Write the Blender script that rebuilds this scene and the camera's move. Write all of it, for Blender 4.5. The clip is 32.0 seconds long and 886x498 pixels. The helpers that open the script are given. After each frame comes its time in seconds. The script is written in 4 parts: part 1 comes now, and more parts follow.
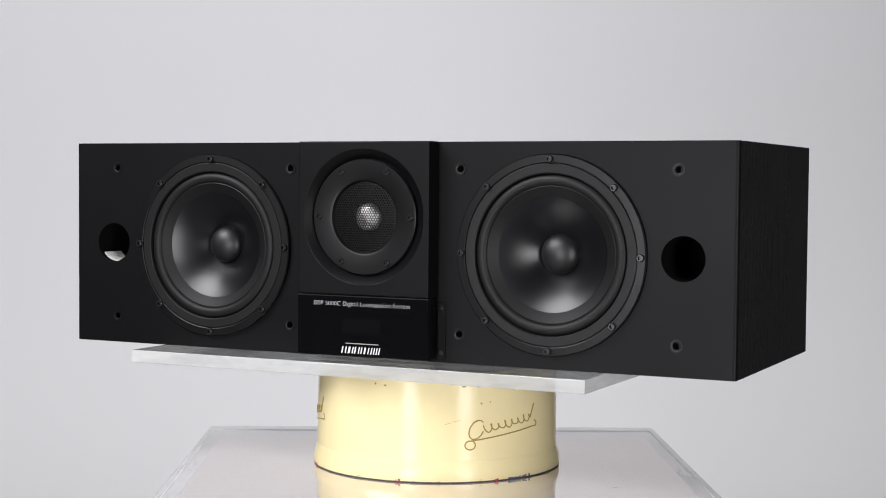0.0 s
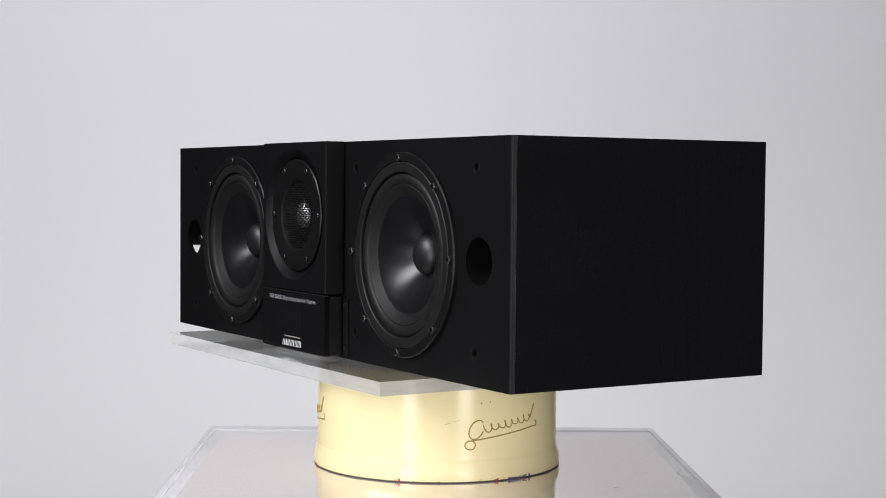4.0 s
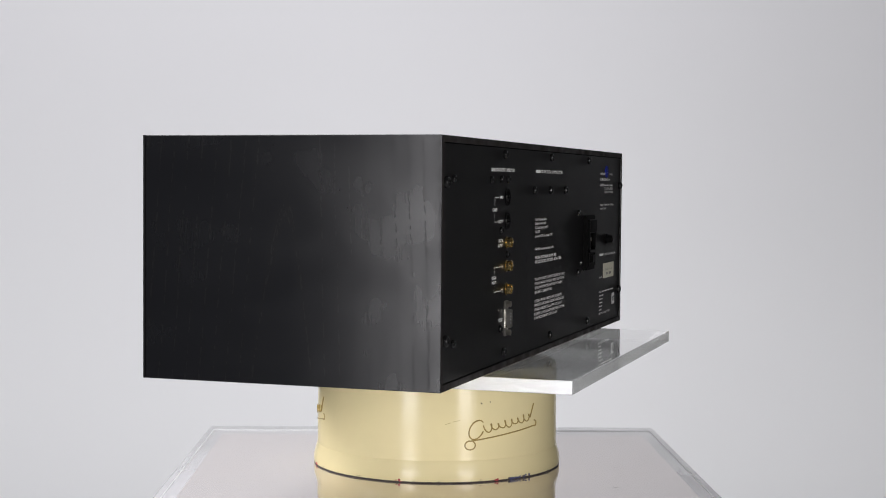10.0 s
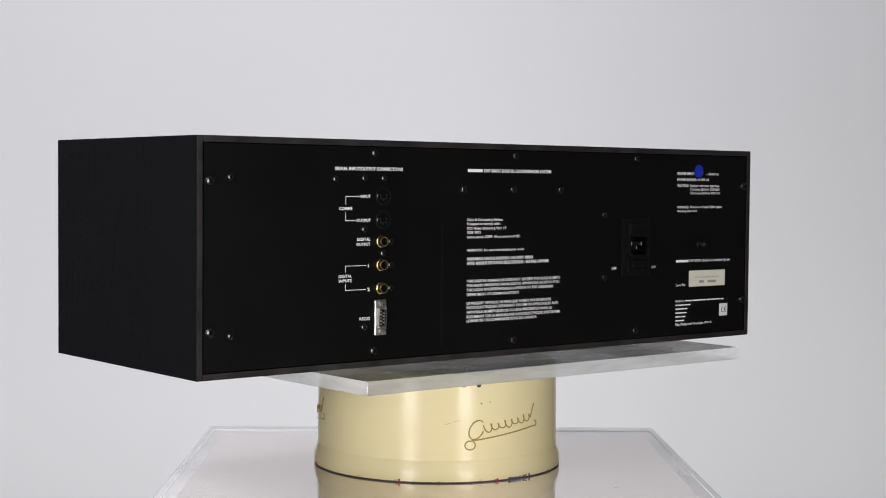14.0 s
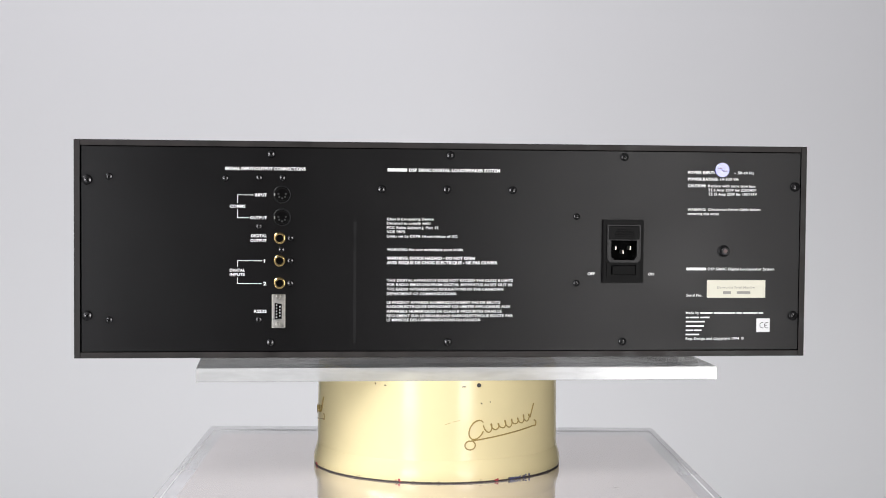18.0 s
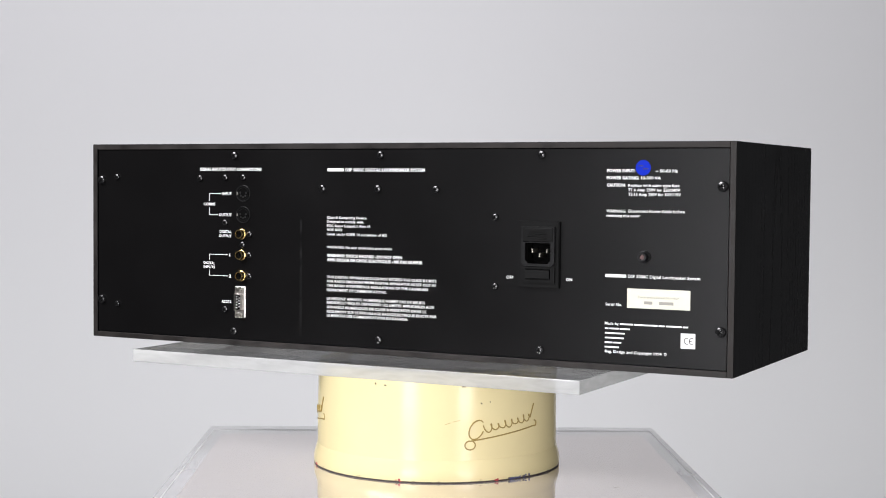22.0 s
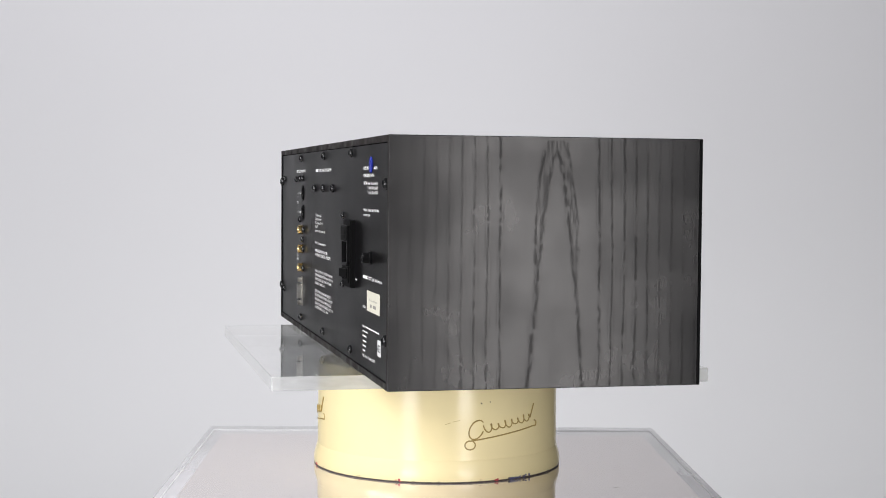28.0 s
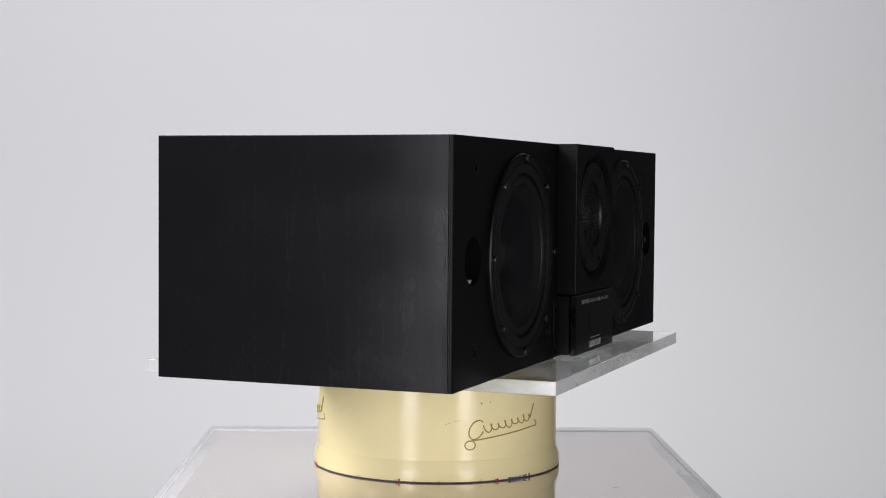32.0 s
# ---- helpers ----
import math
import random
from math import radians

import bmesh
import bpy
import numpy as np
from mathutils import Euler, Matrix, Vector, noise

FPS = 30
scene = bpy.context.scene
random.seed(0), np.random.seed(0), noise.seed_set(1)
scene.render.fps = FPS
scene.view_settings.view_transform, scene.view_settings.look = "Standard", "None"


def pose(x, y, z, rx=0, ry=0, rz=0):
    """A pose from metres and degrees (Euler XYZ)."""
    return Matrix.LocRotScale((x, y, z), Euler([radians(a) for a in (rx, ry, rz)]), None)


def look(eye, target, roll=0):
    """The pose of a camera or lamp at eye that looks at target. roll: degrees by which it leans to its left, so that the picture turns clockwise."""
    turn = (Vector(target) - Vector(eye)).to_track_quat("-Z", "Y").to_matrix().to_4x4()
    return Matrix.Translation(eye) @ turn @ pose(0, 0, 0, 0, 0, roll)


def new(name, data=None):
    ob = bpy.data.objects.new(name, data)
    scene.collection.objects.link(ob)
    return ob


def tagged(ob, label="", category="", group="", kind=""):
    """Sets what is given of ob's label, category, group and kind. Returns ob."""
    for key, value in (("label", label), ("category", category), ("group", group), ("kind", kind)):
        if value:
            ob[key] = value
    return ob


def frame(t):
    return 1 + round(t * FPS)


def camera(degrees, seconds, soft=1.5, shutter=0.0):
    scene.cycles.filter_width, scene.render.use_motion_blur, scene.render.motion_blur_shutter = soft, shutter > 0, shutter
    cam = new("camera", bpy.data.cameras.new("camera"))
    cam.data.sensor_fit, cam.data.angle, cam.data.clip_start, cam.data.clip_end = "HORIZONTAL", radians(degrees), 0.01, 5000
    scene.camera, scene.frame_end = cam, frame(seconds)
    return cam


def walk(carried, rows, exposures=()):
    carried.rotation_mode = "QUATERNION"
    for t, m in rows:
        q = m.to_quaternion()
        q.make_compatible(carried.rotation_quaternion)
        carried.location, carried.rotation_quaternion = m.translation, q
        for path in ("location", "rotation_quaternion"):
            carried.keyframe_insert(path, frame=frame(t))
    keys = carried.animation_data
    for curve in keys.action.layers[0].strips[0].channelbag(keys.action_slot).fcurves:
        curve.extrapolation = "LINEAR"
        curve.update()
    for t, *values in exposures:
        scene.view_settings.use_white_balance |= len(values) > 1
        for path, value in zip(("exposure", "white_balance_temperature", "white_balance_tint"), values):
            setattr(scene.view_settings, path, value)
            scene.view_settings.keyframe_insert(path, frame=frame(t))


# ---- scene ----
from mathutils import geometry

# Heights: floor 0, plinth top TABLE, top of the turning plate DECK.
TABLE = 0.75
DECK = TABLE + 0.118

# ---- camera: on a tripod, it does not move ----
cam = camera(32.447, 32.0, soft=1.0)
EYE = Vector((0.0, -1.52104, DECK + 0.15961))
TILT, YAW, ROLL = radians(-2.4602), radians(0.173), 0.4706
AIM = EYE + Vector((math.sin(YAW) * math.cos(TILT), math.cos(YAW) * math.cos(TILT), math.sin(TILT)))
walk(cam, [(0.0, look(EYE, AIM, ROLL)), (32.0, look(EYE, AIM, ROLL))])

# ---- light: two tall soft boxes beside the camera, a large one high on the left, two unseen strips added to wash the backdrop ----
scene.view_settings.exposure = 0.25
world = bpy.data.worlds.new("world")
scene.world = world
world.use_nodes = True
world.node_tree.nodes["Background"].inputs[0].default_value = (0.9, 0.93, 1.0, 1)
world.node_tree.nodes["Background"].inputs[1].default_value = 0.02


def area_lamp(name, eye, target, width, height, watts, colour):
    data = bpy.data.lights.new(name, "AREA")
    data.shape, data.size, data.size_y = "RECTANGLE", width, height
    data.energy, data.color = watts, colour
    ob = new(name, data)
    ob.matrix_world = look(eye, target)
    return ob


# each soft box has a hot middle behind its diffuser
for side, x, low, high, watts, colour in (("left", -0.675, -0.43, 0.60, 5.4, (0.97, 0.965, 1.0)), ("right", 0.73, -0.43, 0.57, 5.2, (1.0, 0.975, 0.975))):
    z = DECK + (low + high) / 2
    area_lamp("softbox_" + side, (x, -1.50, z), (0, 0, z), 0.54, high - low, watts, colour)
    area_lamp("softbox_middle_" + side, (x * 1.01, -1.51, DECK + 0.06), (0, 0, DECK + 0.06), 0.32, 0.62, 5.9, colour)
area_lamp("high_softbox", (-1.58, -1.02, 2.38), (0.0, -0.05, 0.95), 1.2, 0.95, 60.0, (0.98, 0.97, 1.0))

# added strips, never in view: they even out and tint the backdrop
area_lamp("backdrop_strip_high", (-0.70, 1.40, 2.62), (-0.70, 2.5, 0.9), 3.8, 0.25, 11.2, (0.938, 0.922, 1.0))
area_lamp("backdrop_strip_low", (-0.25, 1.40, 0.08), (-0.25, 2.5, 1.2), 4.4, 0.25, 11.4, (0.975, 0.985, 1.0))


# ---- materials ----
def material(name, colour, rough, metal=0.0, grain=0.0, grain_scale=400.0, stain=0.0, stain_scale=12.0, ior=1.5, coat=0.0):
    """Principled surface with fine relief (grain) and broad variation of tone and gloss (stain)."""
    m = bpy.data.materials.new(name)
    m.use_nodes = True
    n, l = m.node_tree.nodes, m.node_tree.links
    b = n["Principled BSDF"]
    b.inputs["Base Color"].default_value = (*colour, 1)
    b.inputs["Roughness"].default_value = rough
    b.inputs["Metallic"].default_value = metal
    b.inputs["IOR"].default_value = ior
    b.inputs["Coat Weight"].default_value = coat
    b.inputs["Coat Roughness"].default_value = 0.08
    co = n.new("ShaderNodeTexCoord")
    if stain:
        t = n.new("ShaderNodeTexNoise")
        t.inputs["Scale"].default_value, t.inputs["Detail"].default_value = stain_scale, 5
        l.new(co.outputs["Object"], t.inputs["Vector"])
        r = n.new("ShaderNodeMapRange")
        r.inputs["From Min"].default_value, r.inputs["From Max"].default_value = 0.3, 0.7
        r.inputs["To Min"].default_value, r.inputs["To Max"].default_value = 1 - stain, 1 + stain
        l.new(t.outputs["Fac"], r.inputs["Value"])
        mix = n.new("ShaderNodeVectorMath")
        mix.operation = "SCALE"
        mix.inputs[0].default_value = colour
        l.new(r.outputs["Result"], mix.inputs["Scale"])
        l.new(mix.outputs["Vector"], b.inputs["Base Color"])
        k = n.new("ShaderNodeMath")
        k.operation = "MULTIPLY"
        k.inputs[1].default_value = rough
        l.new(r.outputs["Result"], k.inputs[0])
        l.new(k.outputs["Value"], b.inputs["Roughness"])
    if grain:
        g = n.new("ShaderNodeTexNoise")
        g.inputs["Scale"].default_value, g.inputs["Detail"].default_value = grain_scale, 3
        l.new(co.outputs["Object"], g.inputs["Vector"])
        u = n.new("ShaderNodeBump")
        u.inputs["Strength"].default_value, u.inputs["Distance"].default_value = grain, 0.0005
        l.new(g.outputs["Fac"], u.inputs["Height"])
        l.new(u.outputs["Normal"], b.inputs["Normal"])
    return m


def veneer(name, y0, apex, half, power, starts, leans, pitch, cap, spread, thick, seed):
    """Black-stained oak: one cathedral arch of deep pores round y0 with its tip at height apex, then near-straight lines."""
    m = bpy.data.materials.new(name)
    m.use_nodes = True
    n, l = m.node_tree.nodes, m.node_tree.links
    b = n["Principled BSDF"]

    def op(kind, a, c=0.0, d=None):
        x = n.new("ShaderNodeMath")
        x.operation = kind
        for i, v in enumerate((a, c, d)):
            if v is None:
                continue
            if isinstance(v, (int, float)):
                x.inputs[i].default_value = v
            else:
                l.new(v, x.inputs[i])
        return x.outputs[0]

    def noise_at(scale_y, scale_z, scale, detail=2.0, shift=0.0):
        mp = n.new("ShaderNodeMapping")
        mp.inputs["Scale"].default_value = (1, scale_y, scale_z)
        mp.inputs["Location"].default_value = (seed, shift, shift)
        l.new(co.outputs["Object"], mp.inputs["Vector"])
        t = n.new("ShaderNodeTexNoise")
        t.inputs["Scale"].default_value, t.inputs["Detail"].default_value = scale, detail
        l.new(mp.outputs["Vector"], t.inputs["Vector"])
        return t.outputs["Fac"]

    co = n.new("ShaderNodeTexCoord")
    sep = n.new("ShaderNodeSeparateXYZ")
    l.new(co.outputs["Object"], sep.inputs[0])
    y, z = sep.outputs[1], sep.outputs[2]
    wob = op("MULTIPLY", op("SUBTRACT", noise_at(1, 0.35, 22), 0.5), 0.005)
    fine = op("MULTIPLY", op("SUBTRACT", noise_at(1, 0.5, 330, 2.0), 0.5), 0.0010)
    d = op("ADD", op("ADD", op("SUBTRACT", y, y0), wob), fine)
    # the arch is a pair of doubled strands; the straight lines keep clear of it and lean a little
    ahead = op("LESS_THAN", d, 0.0)
    lean = op("ADD", leans[1], op("MULTIPLY", ahead, leans[0] - leans[1]))
    side = op("ADD", op("ABSOLUTE", d), op("MULTIPLY", lean, op("SUBTRACT", z, 0.1)))
    def arch(tip):
        return op("MULTIPLY", op("POWER", op("MAXIMUM", op("SUBTRACT", 1.0, op("DIVIDE", z, tip)), 0.0), power), half)

    def clear_above(tip):
        return op("MULTIPLY", op("GREATER_THAN", z, tip), 0.1)

    spire = arch(apex)
    upper = op("MINIMUM", op("MAXIMUM", op("DIVIDE", op("SUBTRACT", z, 0.075), 0.05), 0.0), 1.0)
    split = op("MULTIPLY", upper, op("ADD", 0.4 * spread, op("MULTIPLY", noise_at(1, 0.3, 90, 2.0, 4.0), spread)))
    shell = op("ADD", arch(apex + cap), split)
    below = op("LESS_THAN", z, apex + cap)
    inner = op("ADD", op("ABSOLUTE", op("SUBTRACT", side, spire)), clear_above(apex))
    outer = op("ADD", op("ADD", op("ABSOLUTE", op("SUBTRACT", side, shell)), 0.0004), clear_above(apex + cap))
    start = op("ADD", starts[1], op("MULTIPLY", ahead, starts[0] - starts[1]))
    u = op("DIVIDE", op("SUBTRACT", side, start), pitch)
    within = op("LESS_THAN", u, -0.4)
    far = op("ADD", op("ABSOLUTE", op("SUBTRACT", u, op("ROUND", u))), op("MULTIPLY", within, 9.0))
    strand = op("DIVIDE", op("MINIMUM", inner, outer), pitch)
    near = op("MINIMUM", far, strand)
    heavy = op("ADD", 1.0, op("MULTIPLY", within, thick))
    # pores: strings of short blotches along each line, thinner faint lines between them
    streak = noise_at(1, 0.05, 90, 2.0, 3.0)

    def ramp(v, a, z1, kind="SMOOTHSTEP"):
        r = n.new("ShaderNodeMapRange")
        r.interpolation_type = kind
        r.inputs["From Min"].default_value, r.inputs["From Max"].default_value = a, z1
        l.new(v, r.inputs["Value"])
        return r.outputs[0]

    blotch = ramp(noise_at(1, 0.42, 420, 2.0, 7.0), 0.36, 0.58)
    wide = op("MULTIPLY", op("MULTIPLY", op("ADD", 0.35, op("MULTIPLY", streak, 1.3)), heavy), op("ADD", 0.020, op("MULTIPLY", blotch, 0.050)))
    line = op("MULTIPLY", ramp(op("DIVIDE", near, wide), 2.9, 0.0), op("ADD", op("MULTIPLY", blotch, 0.68), 0.24))
    u2 = op("SUBTRACT", op("MULTIPLY", u, 2.0), 0.45)
    thin = op("ADD", op("ABSOLUTE", op("SUBTRACT", u2, op("ROUND", u2))), op("MULTIPLY", within, 9.0))
    hair = op("MULTIPLY", ramp(thin, 0.13, 0.02), op("MULTIPLY", ramp(noise_at(1, 0.10, 300, 2.0, 13.0), 0.44, 0.62), 0.45))
    speckle = op("MULTIPLY", ramp(noise_at(1, 0.05, 700, 2.0, 17.0), 0.56, 0.74), 0.22)
    line = op("MAXIMUM", op("MAXIMUM", line, hair), speckle)
    fade = n.new("ShaderNodeMapRange")
    fade.inputs["From Min"].default_value, fade.inputs["From Max"].default_value = 0.025, 0.065
    fade.inputs["To Min"].default_value, fade.inputs["To Max"].default_value = 1.0, 0.55
    l.new(y, fade.inputs["Value"])
    between = op("MULTIPLY", op("GREATER_THAN", side, spire), op("LESS_THAN", side, op("ADD", shell, 0.0008)))
    fibres = n.new("ShaderNodeMapRange")
    fibres.inputs["From Min"].default_value, fibres.inputs["From Max"].default_value = 0.42, 0.66
    l.new(noise_at(1, 0.13, 520, 2.0, 9.0), fibres.inputs["Value"])
    band = op("MULTIPLY", op("MULTIPLY", op("MULTIPLY", between, below), fibres.outputs[0]), 0.75)
    pore = op("MULTIPLY", op("MAXIMUM", line, band), fade.outputs[0])
    cloud = noise_at(0.55, 1.25, 16, 3.0, 5.0)
    patch = noise_at(1, 0.55, 45, 2.0, 11.0)
    pores = op("MINIMUM", op("ADD", pore, 0.06), 1.0)
    tone = n.new("ShaderNodeMix")
    tone.data_type = "RGBA"
    tone.inputs["A"].default_value = (0.0050, 0.0052, 0.0061, 1)
    tone.inputs["B"].default_value = (0.0044, 0.0044, 0.0048, 1)
    l.new(pores, tone.inputs["Factor"])
    l.new(tone.outputs["Result"], b.inputs["Base Color"])
    b.inputs["Specular Tint"].default_value = (1.0, 0.98, 0.968, 1)
    l.new(op("ADD", op("ADD", 0.165, op("MULTIPLY", cloud, 0.06)), op("MULTIPLY", pores, 0.10)), b.inputs["Roughness"])
    sheen = op("MULTIPLY", op("ADD", 0.30, op("MULTIPLY", cloud, 1.35)), op("ADD", 0.65, op("MULTIPLY", patch, 0.7)))
    l.new(op("MULTIPLY", sheen, op("SUBTRACT", 0.178, op("MULTIPLY", pores, 0.092))), b.inputs["Specular IOR Level"])
    return m


def clear_plastic(name, tint, milk=0.0, rough=0.02, sawn=0.0, haze_tint=(0.76, 0.77, 0.76), power=5.0, skin=0.96, gleam=(0.98, 0.98, 0.98)):
    """See-through sheet with a glassy skin; milk is the share of scattered light (sawn edges)."""
    m = bpy.data.materials.new(name)
    m.use_nodes = True
    n, l = m.node_tree.nodes, m.node_tree.links
    n.remove(n["Principled BSDF"])
    see, gloss, facing, fall, scale, mix = [n.new(k) for k in ("ShaderNodeBsdfTransparent", "ShaderNodeBsdfGlossy", "ShaderNodeLayerWeight", "ShaderNodeMath", "ShaderNodeMath", "ShaderNodeMixShader")]
    see.inputs["Color"].default_value = (*tint, 1)
    gloss.inputs["Roughness"].default_value = rough
    gloss.inputs["Color"].default_value = (*gleam, 1)
    facing.inputs["Blend"].default_value = 0.5
    fall.operation, scale.operation = "POWER", "MULTIPLY_ADD"
    fall.inputs[1].default_value = power
    scale.inputs[1].default_value, scale.inputs[2].default_value = skin, 0.04
    l.new(facing.outputs["Facing"], fall.inputs[0])
    l.new(fall.outputs[0], scale.inputs[0])
    body = see.outputs[0]
    if milk:
        haze, blend = n.new("ShaderNodeBsdfDiffuse"), n.new("ShaderNodeMixShader")
        haze.inputs["Color"].default_value = (*haze_tint, 1)
        co, mp, t, r = [n.new(k) for k in ("ShaderNodeTexCoord", "ShaderNodeMapping", "ShaderNodeTexNoise", "ShaderNodeMapRange")]
        mp.inputs["Rotation"].default_value = (0.10, 0.10, 0)
        mp.inputs["Scale"].default_value = (34, 34, 150)
        t.inputs["Scale"].default_value, t.inputs["Detail"].default_value, t.inputs["Distortion"].default_value = 1.0, 3, 0.6
        r.inputs["From Min"].default_value, r.inputs["From Max"].default_value = 0.35, 0.65
        r.inputs["To Min"].default_value, r.inputs["To Max"].default_value = milk - sawn, milk + sawn
        l.new(co.outputs["Object"], mp.inputs["Vector"])
        l.new(mp.outputs["Vector"], t.inputs["Vector"])
        l.new(t.outputs["Fac"], r.inputs["Value"])
        l.new(r.outputs[0], blend.inputs[0])
        l.new(see.outputs[0], blend.inputs[1])
        l.new(haze.outputs[0], blend.inputs[2])
        body = blend.outputs[0]
    l.new(scale.outputs[0], mix.inputs[0])
    l.new(body, mix.inputs[1])
    l.new(gloss.outputs[0], mix.inputs[2])
    l.new(mix.outputs[0], n["Material Output"].inputs["Surface"])
    return m


M_PAPERWALL = material("seamless_paper", (0.838, 0.836, 0.846), 0.9, grain=0.05, grain_scale=90, stain=0.008, stain_scale=1.2)
M_WALL = material("charcoal_paint", (0.05, 0.05, 0.05), 0.9, grain=0.1, grain_scale=90, stain=0.1, stain_scale=1.2)
M_SIDE = material("reflecting_side_grey", (0.13, 0.13, 0.13), 0.9, grain=0.1, grain_scale=90, stain=0.05, stain_scale=1.2)
M_CEIL = material("charcoal_ceiling", (0.04, 0.04, 0.04), 0.9, grain=0.1, grain_scale=60, stain=0.1)
M_FLOOR = material("dark_lino", (0.10, 0.10, 0.10), 0.5, grain=0.1, grain_scale=80, stain=0.1)
M_BAFFLE = material("black_satin_paint", (0.0030, 0.0030, 0.0034), 0.48, grain=0.10, grain_scale=1500, stain=0.06, stain_scale=9, ior=1.235)
M_VENEER_R = veneer("black_oak_veneer", -0.014, 0.137, 0.0205, 0.5, (0.031, 0.032), (0.085, 0.03), 0.0122, 0.010, 0.0008, 0.4, 1.3)
M_VENEER_L = veneer("black_oak_veneer_tall", -0.018, 0.186, 0.0225, 0.62, (0.0355, 0.0455), (0.0, 0.0), 0.0102, 0.008, 0.0062, 0.7, 8.7)
M_EDGE = material("worn_black_edge", (0.020, 0.0175, 0.0165), 0.5, grain=0.3, grain_scale=600, stain=0.45, stain_scale=45, ior=1.30)
M_REAR = material("black_powder_coat", (0.0038, 0.0036, 0.0038), 0.325, grain=0.12, grain_scale=2200, stain=0.12, stain_scale=9, ior=1.245)
M_PLASTIC = material("black_plastic", (0.0035, 0.0035, 0.0038), 0.40, grain=0.08, grain_scale=900, stain=0.08, ior=1.32)
M_SMEAR = material("dusty_wipe", (0.0042, 0.0041, 0.0043), 0.40, grain=0.12, grain_scale=2200, stain=0.4, stain_scale=60, ior=1.30)
M_INLET = material("matt_black_nylon", (0.0045, 0.0045, 0.0045), 0.55, grain=0.1, grain_scale=900, stain=0.08, ior=1.21)
M_RUBBER = material("black_rubber", (0.0065, 0.0065, 0.0067), 0.50, grain=0.06, grain_scale=700, stain=0.08, ior=1.33)
M_CONE = material("black_polypropylene", (0.0042, 0.0042, 0.0054), 0.31, ior=1.41)
M_CAP = material("black_dust_cap", (0.005, 0.005, 0.0055), 0.46, grain=0.02, grain_scale=300, stain=0.05)
# near-black with little gloss: shade of holes and gaps as colour; also black print
M_VOID = material("recess_shade_and_print_black", (0.003, 0.003, 0.003), 0.95, ior=1.15)
M_BOLT = material("black_oxide_steel", (0.011, 0.011, 0.011), 0.32, ior=1.55, stain=0.15, stain_scale=300)
M_SCREW = material("black_nickel_screw", (0.008, 0.008, 0.0085), 0.22, ior=1.65, stain=0.15, stain_scale=300)
M_DULL = material("matt_black_steel", (0.006, 0.006, 0.006), 0.34, ior=1.42, stain=0.1, stain_scale=200)
M_GLOSS = material("black_gloss_acrylic", (0.003, 0.003, 0.0035), 0.07, stain=0.05)
M_WINDOW = material("smoked_window", (0.0042, 0.0042, 0.0046), 0.09)
M_ALU = material("bare_aluminium", (0.94, 0.94, 0.94), 0.42, metal=1.0, stain=0.05, stain_scale=300)
M_STEEL = material("nickel_steel", (0.62, 0.60, 0.56), 0.30, metal=1.0, stain=0.1, stain_scale=300)
M_PRONG = material("tarnished_brass", (0.48, 0.45, 0.40), 0.36, metal=1.0, stain=0.2, stain_scale=400)
M_GOLD = material("gold_plating", (0.80, 0.60, 0.27), 0.24, metal=1.0, stain=0.08, stain_scale=300)
M_PRINT = material("white_print", (0.94, 0.94, 0.93), 0.5)
M_LOGO = material("silver_white_print", (0.62, 0.62, 0.63), 0.5)
M_FAINT = material("grey_print", (0.30, 0.29, 0.26), 0.6)
M_PAPER = material("cream_paper", (0.70, 0.68, 0.56), 0.5, stain=0.02, stain_scale=60)
M_WHITE = material("white_sticker", (0.74, 0.74, 0.74), 0.4, stain=0.02, stain_scale=60)
M_BLUE = material("blue_sticker", (0.012, 0.03, 0.42), 0.07, stain=0.05, stain_scale=120, ior=1.6)
M_BLUE_INK = material("dark_blue_print", (0.006, 0.01, 0.12), 0.3)
M_CREAM = material("cream_enamel", (0.735, 0.638, 0.368), 0.15, grain=0.02, grain_scale=40, stain=0.02, stain_scale=25, ior=1.33)
M_INK = material("bronze_print", (0.30, 0.21, 0.055), 0.4)
M_RUST = material("dark_chipped_steel", (0.05, 0.035, 0.03), 0.7, stain=0.3, stain_scale=90)
M_BROWN = material("brown_resin", (0.07, 0.025, 0.022), 0.4)
M_RED = material("red_paint_fleck", (0.35, 0.03, 0.04), 0.5)
M_NAVY = material("blue_paint_fleck", (0.05, 0.06, 0.16), 0.5)
M_ACRYLIC = clear_plastic("clear_acrylic", (0.985, 0.99, 0.985), power=3.6)
M_FROST = clear_plastic("sawn_acrylic_edge", (0.95, 0.96, 0.95), 0.40, 0.10, 0.03, (0.74, 0.745, 0.735))
# pale haze in the colour stands in for the backdrop seen through the clear rim
M_TOP = clear_plastic("backdrop_hazed_acrylic", (0.96, 0.96, 0.96), 0.72, 0.25, 0.02, (0.78, 0.77, 0.79), 3.0)
M_CORE = clear_plastic("smoky_grey_acrylic", (0.9, 0.9, 0.9), 1.0, 0.06, 0.0, (0.60, 0.565, 0.555), 1.9, gleam=(1.0, 0.965, 0.955))
# pale colour in place of light refracted by the plinth's box walls
M_BRIGHT_LINE = material("refracted_line_acrylic", (0.80, 0.80, 0.81), 0.15, stain=0.04, stain_scale=20)


# ---- mesh helpers (metres) ----
def part(name, bm, mat, parent, label="", smooth=False, where=None):
    """One mesh object from bm under parent."""
    me = bpy.data.meshes.new(name)
    bmesh.ops.recalc_face_normals(bm, faces=bm.faces[:])
    bm.to_mesh(me)
    bm.free()
    return place(name, me, mat, parent, label, smooth, where)


